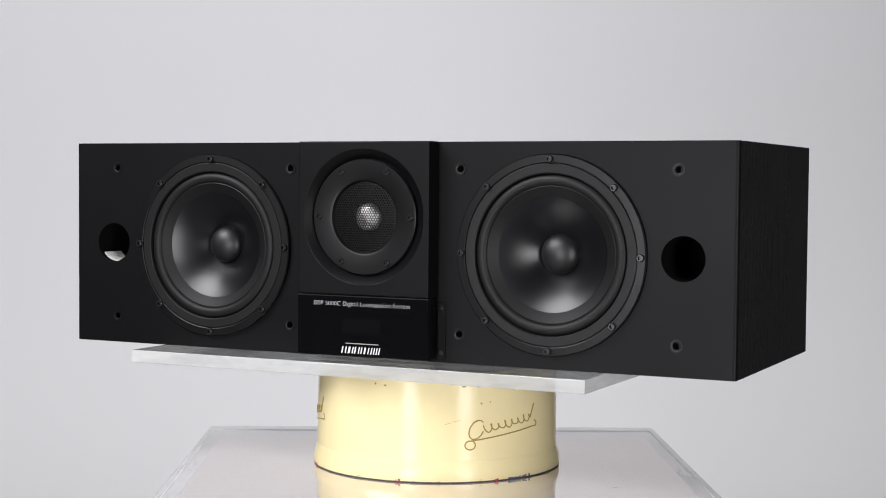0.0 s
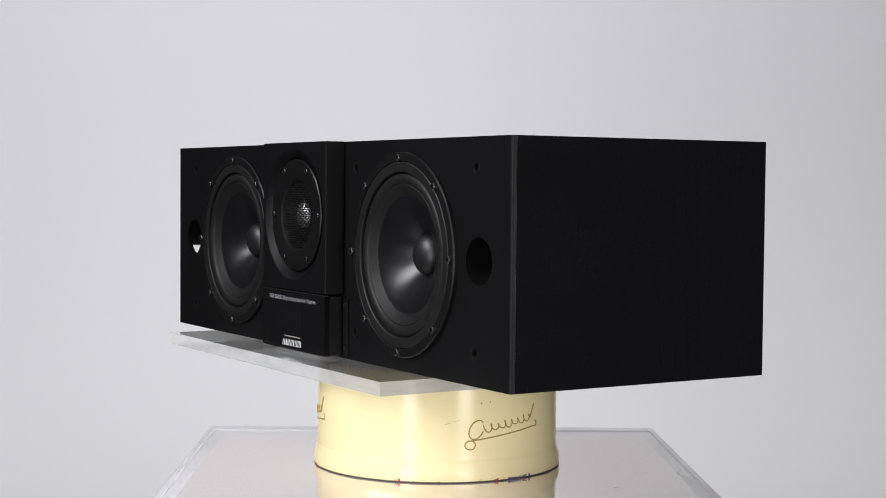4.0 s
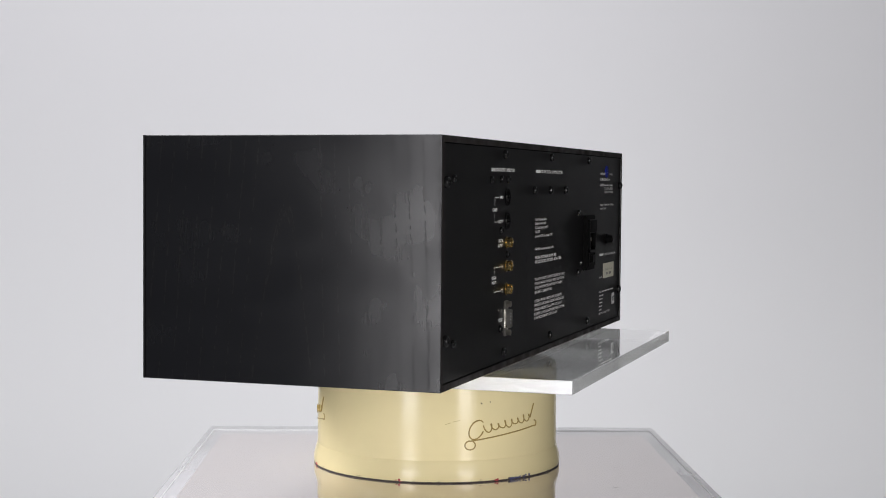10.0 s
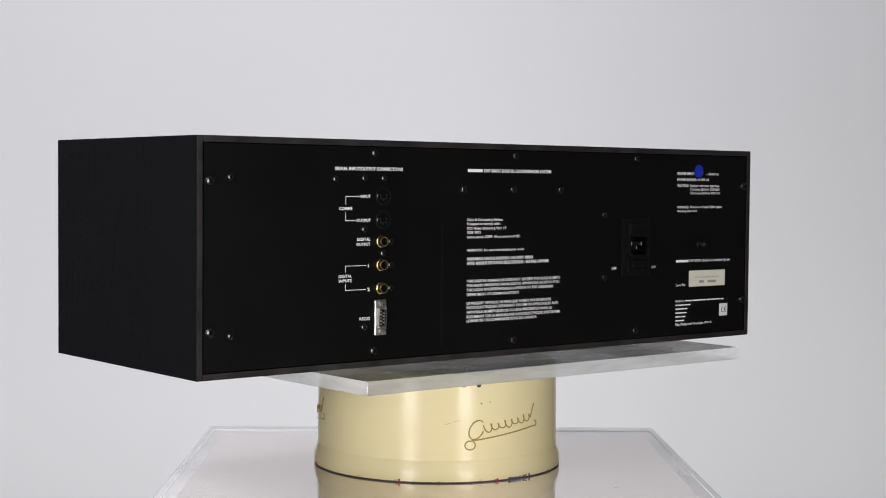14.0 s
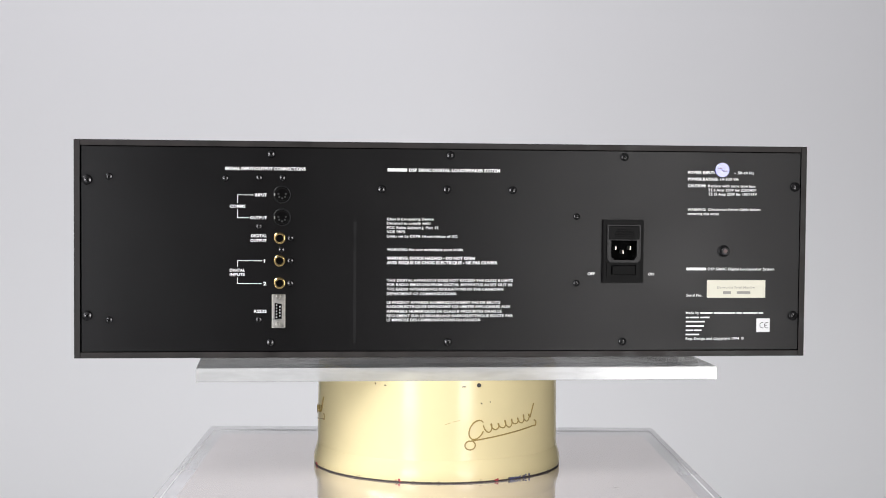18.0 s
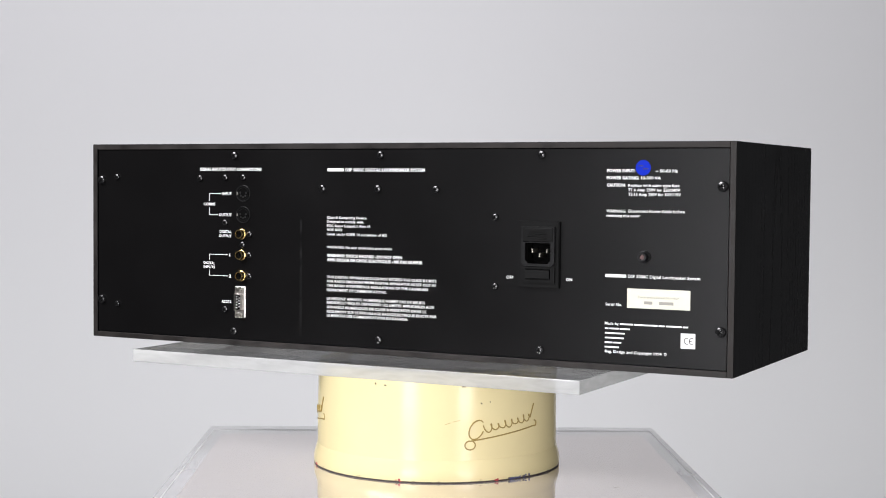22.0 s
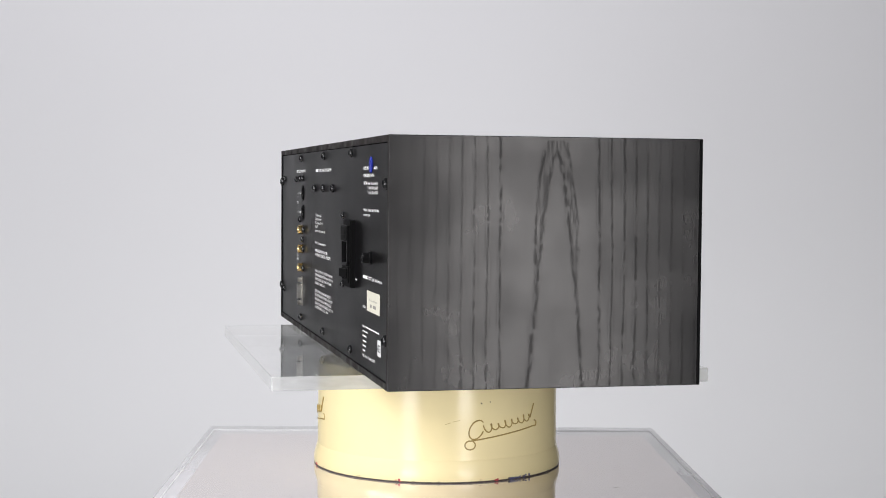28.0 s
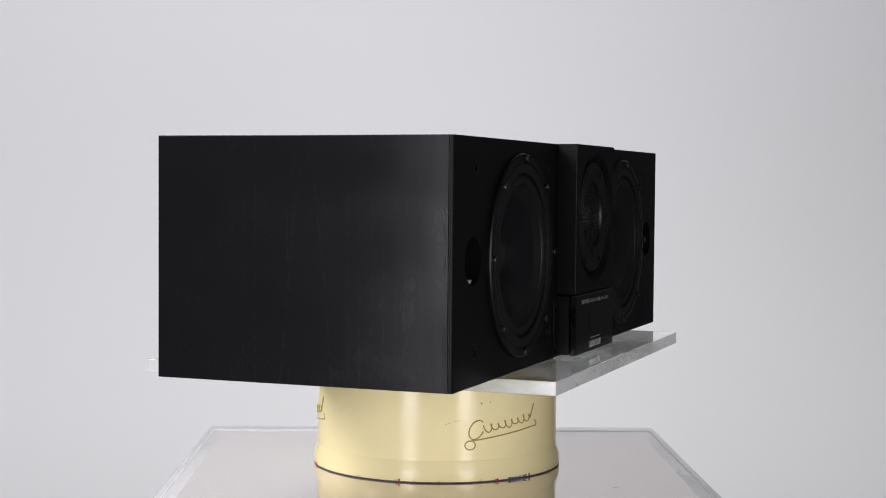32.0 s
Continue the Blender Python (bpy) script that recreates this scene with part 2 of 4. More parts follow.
def place(name, me, mat, parent, label="", smooth=False, where=None):
    if not me.materials:
        for x in (mat if isinstance(mat, (list, tuple)) else [mat]):
            me.materials.append(x)
        if smooth:
            me.polygons.foreach_set("use_smooth", [True] * len(me.polygons))
            if smooth != "all":
                me.set_sharp_from_angle(angle=radians(32))
    ob = new(name, me)
    ob.parent = parent
    if where is not None:
        ob.matrix_basis = where
    if label:
        ob["label"] = label
    return ob


def add_box(bm, x0, x1, y0, y1, z0, z1, bevel=0.0, seg=2):
    res = bmesh.ops.create_cube(bm, size=1.0)
    vs = res["verts"]
    for v in vs:
        v.co = Vector(((x0 + x1) / 2 + v.co.x * (x1 - x0), (y0 + y1) / 2 + v.co.y * (y1 - y0), (z0 + z1) / 2 + v.co.z * (z1 - z0)))
    if bevel:
        es = list({e for v in vs for e in v.link_edges})
        bmesh.ops.bevel(bm, geom=es, offset=bevel, segments=seg, affect="EDGES", profile=0.5)
    return bm


def box(x0, x1, y0, y1, z0, z1, bevel=0.0, seg=2):
    return add_box(bmesh.new(), x0, x1, y0, y1, z0, z1, bevel, seg)


def add_lathe(bm, profile, n=64, way=-1, closed=False):
    """Turns (radius, height) pairs round the Y axis; height runs along way * Y."""
    rings = []
    for r, o in profile:
        if r < 1e-6:
            rings.append([bm.verts.new((0, way * o, 0))])
        else:
            rings.append([bm.verts.new((r * math.cos(2 * math.pi * i / n), way * o, r * math.sin(2 * math.pi * i / n))) for i in range(n)])
    pairs = list(zip(rings, rings[1:]))
    if closed:
        pairs.append((rings[-1], rings[0]))
    for a, b in pairs:
        for i in range(n):
            j = (i + 1) % n
            if len(a) == 1 and len(b) == 1:
                continue
            if len(a) == 1:
                bm.faces.new((a[0], b[i], b[j]))
            elif len(b) == 1:
                bm.faces.new((a[i], a[j], b[0]))
            else:
                bm.faces.new((a[i], a[j], b[j], b[i]))
    return bm


def lathe(profile, n=64, way=-1, closed=False):
    return add_lathe(bmesh.new(), profile, n, way, closed)


def upright(profile, n=96):
    """The same round the Z axis, heights upwards."""
    bm = lathe(profile, n, 1)
    bmesh.ops.rotate(bm, verts=bm.verts, cent=(0, 0, 0), matrix=Matrix.Rotation(radians(90), 3, "X"))
    return bm


def circle(cx, cz, r, n=48):
    return [(cx + r * math.cos(2 * math.pi * i / n), cz + r * math.sin(2 * math.pi * i / n)) for i in range(n)]


def inside(p, loop):
    odd = False
    for (ax, az), (bx, bz) in zip(loop, loop[1:] + loop[:1]):
        if (az > p.y) != (bz > p.y) and p.x < ax + (p.y - az) / (bz - az) * (bx - ax):
            odd = not odd
    return odd


def holed_plate(outline, holes, y_front, y_back):
    """A plate in the XZ plane with holes through it."""
    pts, edges = [], []
    for loop in [outline, *holes]:
        k = len(pts)
        pts += [Vector(p) for p in loop]
        edges += [(k + i, k + (i + 1) % len(loop)) for i in range(len(loop))]
    vs, _, faces, _, _, _ = geometry.delaunay_2d_cdt(pts, edges, [], 0, 1e-6)
    faces = [f for f in faces if not any(inside((vs[f[0]] + vs[f[1]] + vs[f[2]]) / 3, h) for h in holes)]
    bm = bmesh.new()
    sheets = []
    for y in (y_front, y_back):
        vv = [bm.verts.new((p.x, y, p.y)) for p in vs]
        sheets.append(vv)
        for f in faces:
            bm.faces.new([vv[i] for i in f])
    bm.edges.ensure_lookup_table()
    rim = [e for e in bm.edges if len(e.link_faces) == 1 and abs(e.verts[0].co.y - y_front) < 1e-7 and abs(e.verts[1].co.y - y_front) < 1e-7]
    index = {v: i for i, v in enumerate(sheets[0])}
    for e in rim:
        a, b = e.verts
        bm.faces.new((a, b, sheets[1][index[b]], sheets[1][index[a]]))
    return bm


def polyline_tube(points, r, n=6):
    """A round wire along points."""
    bm = bmesh.new()
    rings = []
    for i, p in enumerate(points):
        t = (points[min(i + 1, len(points) - 1)] - points[max(i - 1, 0)]).normalized()
        a = t.orthogonal().normalized()
        if rings:
            a = (prev - t * prev.dot(t)).normalized()
        prev = a
        b = t.cross(a)
        rings.append([bm.verts.new(p + r * (math.cos(2 * math.pi * j / n) * a + math.sin(2 * math.pi * j / n) * b)) for j in range(n)])
    for a, b in zip(rings, rings[1:]):
        for j in range(n):
            bm.faces.new((a[j], a[(j + 1) % n], b[(j + 1) % n], b[j]))
    bm.faces.new(rings[0][::-1])
    bm.faces.new(rings[-1])
    return bm


def text_mesh(words, width, height, bold=0.0):
    """Flat lettering in the built-in font, scaled to a width and a capital height, its baseline at the origin."""
    cu = bpy.data.curves.new("lettering", "FONT")
    cu.body, cu.size, cu.resolution_u, cu.offset = words, 1.0, 2, bold
    cu.space_character = 1.02
    ob = bpy.data.objects.new("lettering", cu)
    me = bpy.data.meshes.new_from_object(ob)
    bpy.data.objects.remove(ob)
    co = np.empty(len(me.vertices) * 3)
    me.vertices.foreach_get("co", co)
    co = co.reshape(-1, 3)
    x0, x1 = co[:, 0].min(), co[:, 0].max()
    co[:, 0] = (co[:, 0] - x0) * (width / (x1 - x0))
    co[:, 1] *= height / 0.70
    co[:, 2] = 0
    me.vertices.foreach_set("co", co.ravel())
    me.update()
    return me


# ---- the room ----
def structure(name, bm, mat, label):
    ob = part(name, bm, mat, None)
    return tagged(ob, label, kind="structure")


structure("floor", box(-2.6, 2.6, -3.2, 2.9, -0.1, 0.0), M_FLOOR, "dark grey studio floor")
structure("backdrop", box(-1.21, 1.25, 2.5, 2.504, 0.004, 2.55), M_PAPERWALL, "pale grey seamless paper studio backdrop")
structure("wall_north", box(-2.6, 2.6, 2.9, 3.0, 0.0, 2.7), M_WALL, "plain charcoal painted studio wall")
structure("wall_south", box(-2.6, 2.6, -3.3, -3.2, 0.0, 2.7), M_WALL, "plain charcoal painted studio wall")
structure("wall_west", box(-2.7, -2.6, -3.3, 3.0, 0.0, 2.7), M_WALL, "plain charcoal painted studio wall")
# unseen wall, lighter than the rest so that more light reflects from the right
structure("wall_east", box(2.6, 2.7, -3.3, 3.0, 0.0, 2.7), M_SIDE, "unseen studio wall, made lighter grey to brighten reflections")
structure("ceiling", box(-2.7, 2.7, -3.3, 3.0, 2.7, 2.8), M_CEIL, "plain charcoal ceiling")


# ---- plinth with its clear top ----
def plinth():
    root = new("display_plinth")
    root.matrix_basis = pose(0, -0.05, 0, rz=1.2)
    tagged(root, "grey display plinth with a thick clear acrylic top", "plinth")
    part("plinth_body", box(-0.228, 0.228, -0.235, 0.195, 0.0, TABLE - 0.0135, 0.002), M_CORE, root)
    top = part("acrylic_rim", box(-0.253, 0.253, -0.26, 0.262, TABLE - 0.012, TABLE - 0.0004, 0.002, 3), M_TOP, root, "clear acrylic sheet with polished edges", smooth=True)
    top.visible_shadow = False
    part("top_sheet", box(-0.232, 0.232, -0.25, 0.205, TABLE - 0.0002, TABLE, 0.00008, 1), M_CORE, root, "glossy milky grey acrylic surface")
    # pale strips on the rim stand in for the bright lines refracted from the walls
    for x0, x1, y0, y1 in ((-0.246, 0.246, 0.230, 0.238), (-0.246, -0.2445, -0.25, 0.230), (0.2445, 0.246, -0.25, 0.230)):
        part("refracted_wall_line", box(x0, x1, y0, y1, TABLE - 0.0006, TABLE - 0.0002, 0.0001, 1), M_BRIGHT_LINE, root, "pale strip painted for the bright refracted line of the acrylic box wall")
    for x, y, w in ((0.163, -0.088, 0.0022), (0.176, 0.012, 0.0012)):
        part("scratch", box(-w, w, -0.0005, 0.0005, 0, 0.0003, 0.0001, 1), M_FAINT, root, where=pose(x, y, TABLE, rz=4))


plinth()


# ---- the cream tin drum ----
R_DRUM = 0.1195


def on_drum(angle, z, out=0.0):
    a = radians(angle)
    return Vector(((R_DRUM + out) * math.sin(a), -(R_DRUM + out) * math.cos(a), z))


def drum():
    root = new("turntable_drum")
    root.matrix_basis = pose(0, 0, TABLE)
    tagged(root, "cream enamelled round metal drum with bronze script print", "drum")
    top = DECK - TABLE - 0.0155
    body = [(0, top - 0.004), (0.10, top - 0.004), (0.112, top - 0.003), (0.1145, top), (0.1172, top), (0.1184, top - 0.0015), (0.1188, top - 0.006), (0.1195, 0.05), (R_DRUM, 0.0185)]
    part("drum_body", upright(body, 160), M_CREAM, root, smooth=True)
    lip = [(R_DRUM - 0.0006, 0.0215), (0.1198, 0.0200), (0.1207, 0.0165), (0.1219, 0.0125), (0.1228, 0.0090), (0.1230, 0.0045), (0.1228, 0.0014), (0.1215, 0.0011), (0.118, 0.0011)]
    part("bottom_lip", upright(lip, 160), M_CREAM, root, "flared cream lip with chipped edge", smooth=True)
    foot = [(0.05, 0.0), (0.1210, 0.0), (0.1229, 0.0003), (0.1229, 0.0012), (0.117, 0.0010)]
    part("bare_foot_rim", upright(foot, 120), M_RUST, root, "chipped dark bare steel rim", smooth=True)
    part("bearing_disc", upright([(0, top + 0.0021), (0.085, top + 0.0021), (0.087, top + 0.001), (0.087, top - 0.005), (0, top - 0.005)], 64), M_STEEL, root, smooth=True)
    # script logo as plain looping strokes
    def stroke(fn, n, r=0.00064):
        return polyline_tube([fn(i / (n - 1)) for i in range(n)], r)

    def slope(a):
        return (a - 13.0) * 0.00030
    base = 0.118 - 0.0765

    def waves(s):
        a = 21.5 + 26.5 * s
        return on_drum(a - 0.95 * math.sin(s * 46), base + slope(a) + 0.0052 + (0.0030 + 0.0008 * math.sin(s * 17)) * math.sin(s * 46 + 1.2), 0.0001)

    def big_loop(s):
        w = radians(50 + 300 * s)
        return on_drum(18.0 + 3.4 * math.cos(w) + 1.2 * math.sin(w), base + 0.0075 + 0.0088 * math.sin(w), 0.0001)

    def upstroke(s):
        return on_drum(47.6 + 2.6 * s, base + slope(48) + 0.004 + 0.013 * s, 0.0001)

    def underline(s):
        if s < 0.25:
            w = radians(60 - 330 * s / 0.25)
            return on_drum(15.0 + 2.4 * math.cos(w), base - 0.0068 + 0.0042 * math.sin(w), 0.0001)
        if s < 0.86:
            a = 15.0 + 36.0 * (s - 0.25) / 0.61
            return on_drum(a, base - 0.0035 + (a - 13.0) * 0.00026, 0.0001)
        w = radians(-80 + 190 * (s - 0.86) / 0.14)
        return on_drum(51.0 + 1.2 * math.cos(w), base + 0.0085 + 0.0028 * math.sin(w), 0.0001)

    for turn in (0.0, -118.0):
        spin = pose(0, 0, 0, rz=turn)
        for fn, n in ((waves, 150), (big_loop, 40), (upstroke, 6), (underline, 80)):
            part("script_stroke", stroke(fn, n), M_INK, root, "thin bronze printed stroke", where=spin)
    # screw in the rim, specks, scratches, paint flecks
    part("screw", lathe([(0, 0.0012), (0.0012, 0.0012), (0.002, 0.0006), (0.0021, -0.001)], 16, -1), M_BOLT, root,
         where=Matrix.Translation(on_drum(19.0, 0.0905, -0.0006)) @ pose(0, 0, 0, rz=19))
    for a, z, w, hgt in ((20.2, 0.0735, 0.0014, 0.0012), (24.5, 0.0745, 0.0009, 0.0007), (-29, 0.0905, 0.0010, 0.0016), (-24, 0.0895, 0.0022, 0.0009), (12, 0.0895, 0.004, 0.0008), (26, 0.0998, 0.0050, 0.0009), (38, 0.0995, 0.0080, 0.0010), (47, 0.0998, 0.0030, 0.0008), (-52, 0.0998, 0.0040, 0.0008)):
        part("speck", box(-w / 2, w / 2, -0.0002, 0.0004, -hgt / 2, hgt / 2, 0.00015, 1), M_RUST, root, "small dark paint chip",
             where=Matrix.Translation(on_drum(a, z)) @ pose(0, 0, 0, rz=a))
    part("scratch", polyline_tube([on_drum(3.6 + 0.35 * i, 0.118 - 0.0636 + 0.0034 * (i / 18) ** 0.7, 0.00002) for i in range(8)], 0.00022, 5), M_INK, root)
    part("scratch", polyline_tube([on_drum(7.0 + 0.4 * i, 0.118 - 0.0612 + 0.0002 * i, 0.00002) for i in range(9)], 0.0002, 5), M_INK, root)
    rng = random.Random(4)
    for k in range(60):
        w, hgt = rng.uniform(0.0008, 0.0026), rng.uniform(0.0006, 0.0024)
        if k < 30:
            a, mat = rng.uniform(33, 48), rng.choice((M_NAVY, M_NAVY, M_RUST))
        elif k < 42:
            a, mat = rng.gauss(rng.choice((-73, -17.5, 27.5)), 1.1), M_RED
        else:
            a, mat = rng.uniform(-75, 75), M_RUST
            w, hgt = w * 0.7, hgt * 0.4
        place_at = Vector((0.1229 * math.sin(radians(a)), -0.1229 * math.cos(radians(a)), 0.0010 + rng.uniform(0, 0.0016)))
        part("paint_fleck", box(-w / 2, w / 2, -0.0003, 0.0006, -hgt / 2, hgt / 2, 0.0002, 1), mat, root,
             where=Matrix.Translation(place_at) @ pose(0, 0, 0, rz=a))


drum()


# ---- the clear plate that turns ----
def turning_plate():
    root = new("acrylic_plate")
    root.matrix_basis = pose(0, 0, DECK)
    tagged(root, "thick clear acrylic plate turning under the loudspeaker", "plate")
    p = part("clear_slab", box(-0.2312, 0.2290, -0.1928, 0.1930, -0.0132, -0.0012, 0.0006, 2), M_ACRYLIC, root)
    p.visible_shadow = False
    p.data.materials.append(M_FROST)
    for f in p.data.polygons:
        if abs(f.normal.z) < 0.5:
            f.material_index = 1
    return root


plate = turning_plate()

# ---- the loudspeaker: x across, -y front, z up from the plate; the box centre lies at (OX, OY) from the turning axis ----
OX, OY = 0.0019, -0.0126
HW, HD, TALL = 0.3395, 0.12885, 0.197
FRONT, REAR = OY - HD, OY + HD
speaker = new("loudspeaker")
speaker.matrix_basis = pose(0, 0, DECK)
tagged(speaker, "black centre loudspeaker with two woofers and oak veneered ends", "loudspeaker")


def at_front(x, z, out=0.0):
    return Matrix.Translation((OX + x, FRONT - out, z))


def at_rear(x, z, out=0.0):
    """Pose on the back: the part's own -Y looks backwards."""
    return Matrix.Translation((OX + x, REAR + out, z)) @ pose(0, 0, 0, rz=180)


LIFT = -0.0010  # the box stands on the plate


ROUND = 0.0035  # radius of the upright front corners


def cabinet():
    t = 0.0055
    x0, x1 = OX - HW, OX + HW + 0.0006
    e = 0.0005

    def rear_edge(ob):
        """The raw rear edge of an end panel."""
        ob.data.materials.append(M_EDGE)
        for f in ob.data.polygons:
            if f.normal.y > 0.9:
                f.material_index = 1
    rear_edge(part("end_panel", box(x1 - t, x1, FRONT + ROUND, REAR, LIFT, TALL, e), M_VENEER_R, speaker, "black-stained oak veneer with cathedral grain"))
    rear_edge(part("end_panel", box(x0, x0 + t, FRONT + ROUND, REAR, LIFT, TALL, e), M_VENEER_L, speaker, "black-stained oak veneer with tall cathedral grain"))
    rear_edge(part("top_panel", box(x0 + t, x1 - t, FRONT + 0.0026, REAR, TALL - t, TALL, e), M_VENEER_R, speaker))
    rear_edge(part("bottom_panel", box(x0 + t, x1 - t, FRONT + 0.0026, REAR, LIFT, LIFT + t, e), M_BAFFLE, speaker))
    holes = []
    for sx in (-1, 1):
        holes.append(circle(OX + sx * 0.175, 0.0985, 0.080, 72))
        holes.append(circle(OX + sx * 0.2936, 0.0985, 0.0192, 40))
        for xx in (0.2888, 0.0882):
            for zz in (0.0252, 0.1726):
                holes.append(circle(OX + sx * xx, zz, 0.0031, 16))
    ring = [(x0 + ROUND, LIFT), (x1 - ROUND, LIFT), (x1 - ROUND, TALL), (x0 + ROUND, TALL)]
    for cx, way in ((x0 + ROUND, -1), (x1 - ROUND, 1)):
        corner = bmesh.new()
        plan = [(cx, FRONT + ROUND - 0.0002)] + [(cx + way * ROUND * math.sin(radians(a)), FRONT + ROUND - 0.0002 - (ROUND - 0.0002) * math.cos(radians(a))) for a in range(0, 91, 15)]
        low, high = [[corner.verts.new((x, y, z)) for x, y in plan] for z in (LIFT, TALL)]
        for i in range(len(plan)):
            j = (i + 1) % len(plan)
            corner.faces.new((low[i], low[j], high[j], high[i]))
        corner.faces.new(low)
        corner.faces.new(high)
        part("rounded_corner", corner, M_BAFFLE, speaker, smooth=True)
    part("front_baffle", holed_plate(ring, holes, FRONT, FRONT + 0.0026), M_BAFFLE, speaker, "satin black front baffle")
    # black sheet added inside the box, behind the baffle holes
    part("inner_black_sheet", box(x0 + 0.02, x1 - 0.02, FRONT + 0.085, FRONT + 0.09, 0.01, TALL - 0.01), M_VOID, speaker)
    for sx in (-1, 1):
        where = at_front(sx * 0.2936, 0.0985)
        part("port_tube", lathe([(0.0192, -0.0005), (0.0188, -0.02), (0.0188, -0.07), (0, -0.07)], 40), M_VOID, speaker, smooth=True, where=where)
        for xx in (0.2888, 0.0882):
            for zz in (0.0252, 0.1726):
                prof = [(0.0058, -0.0002), (0.0056, 0.0005), (0.0042, 0.0006), (0.0031, 0.0002), (0.0024, -0.003), (0.0022, -0.010), (0, -0.010)]
                part("grille_socket", lathe(prof, 20), M_PLASTIC, speaker, smooth=True, where=at_front(sx * xx, zz))
    # paper tag inside one port
    tag = bmesh.new()
    rows = []
    for i in range(15):
        a = radians(-146 + 6.4 * i)
        rows.append([tag.verts.new((r * math.cos(a), d, r * math.sin(a))) for r, d in ((0.0188, 0.0045), (0.0186, 0.0310), (0.0182, 0.0310), (0.0184, 0.0045))])
    for a, b in zip(rows, rows[1:]):
        for j in range(4):
            tag.faces.new((a[j], a[(j + 1) % 4], b[(j + 1) % 4], b[j]))
    tag.faces.new(rows[0])
    tag.faces.new(rows[-1])
    tag_ob = part("paper_tag", tag, M_WHITE, speaker, "white printed paper tag inside the port", where=at_front(-0.2936, 0.0985))
    for depth, first, last in ((0.0100, -130, -66), (0.0135, -130, -78), (0.0170, -130, -70), (0.0215, -130, -90)):
        pts = [Vector((0.0181 * math.cos(radians(a)), depth, 0.0181 * math.sin(radians(a)))) for a in range(first, last, 6)]
        part("printed_bar", polyline_tube(pts, 0.00035, 4), M_FAINT, tag_ob)


cabinet()


def woofer(meshes, x):
    def sub(key, bm, mat, label=""):
        if key not in meshes:
            meshes[key] = place(key, to_mesh(key, bm()), mat, None, smooth=True)
            ob = meshes[key]
            ob.parent = root
            if label:
                ob["label"] = label
        else:
            ob = new(key, meshes[key].data)
            ob.parent = root
            if label:
                ob["label"] = label
        return ob

    def to_mesh(key, bm):
        me = bpy.data.meshes.new(key)
        bmesh.ops.recalc_face_normals(bm, faces=bm.faces[:])
        bm.to_mesh(me)
        bm.free()
        return me

    ring = [(0.0878, -0.0005), (0.0878, 0.0030), (0.0868, 0.0042), (0.0806, 0.0046), (0.0799, 0.0042), (0.0796, 0.0020), (0.078, 0.0020), (0.078, -0.004), (0.0878, -0.0005)]
    if "basket_ring" not in meshes:
        me = to_mesh("woofer", lathe(ring, 112))
        root = place("woofer", me, M_PLASTIC, speaker, "round black woofer with a plastic cone", smooth=True, where=at_front(x, 0.0985))
        meshes["basket_ring"] = root
    else:
        root = new("woofer", meshes["basket_ring"].data)
        root.parent = speaker
        root.matrix_basis = at_front(x, 0.0985)
        root["label"] = "round black woofer with a plastic cone"
    sub("gasket", lambda: lathe([(0.0795, 0.001), (0.0794, 0.0040), (0.0786, 0.0045), (0.0716, 0.0043), (0.0707, 0.0036), (0.0704, 0.0010), (0.0700, -0.0012)], 112), M_RUBBER)
    roll = [(0.0704, -0.0010)] + [(0.0650 + 0.0051 * math.cos(a), -0.0010 + 0.0042 * math.sin(a)) for a in [math.pi * i / 12 for i in range(13)]] + [(0.0596, -0.002)]
    sub("surround", lambda: lathe(roll, 112), M_RUBBER)
    lipped = [(0.0610, -0.0018), (0.0604, 0.0006), (0.0596, 0.0010), (0.0586, 0.0002), (0.0510, -0.0030), (0.0500, -0.0040)]
    sub("cone_edge", lambda: lathe(lipped, 112), M_RUBBER)
    cone = [(0.0505 - 0.0325 * q, -0.0031 - 0.0325 * (0.40 * q + 0.23 * q * q)) for q in [i / 16 for i in range(17)]]
    cone += [(0.0178, -0.0236), (0.0172, -0.0226), (0.0160, -0.0222)]
    sub("cone", lambda: lathe(cone, 112), M_CONE)
    cap = [(0.0174 * math.sin(a), -0.0232 + 0.0105 * math.cos(a)) for a in [math.pi / 2 * i / 14 for i in range(14, -1, -1)]]
    sub("dust_cap", lambda: lathe(cap, 56), M_CAP)
    for i in range(8):
        a = math.pi / 4 * i
        head = [(0.0032, 0.0030), (0.0032, 0.0070), (0.0027, 0.0076), (0.0017, 0.0076), (0.0015, 0.0048), (0, 0.0048)]
        b = sub("bolt", lambda: lathe(head, 20), M_BOLT)
        b.matrix_basis = Matrix.Translation((0.0831 * math.cos(a), 0, 0.0831 * math.sin(a)))


store = {}
woofer(store, -0.175)
woofer(store, 0.175)


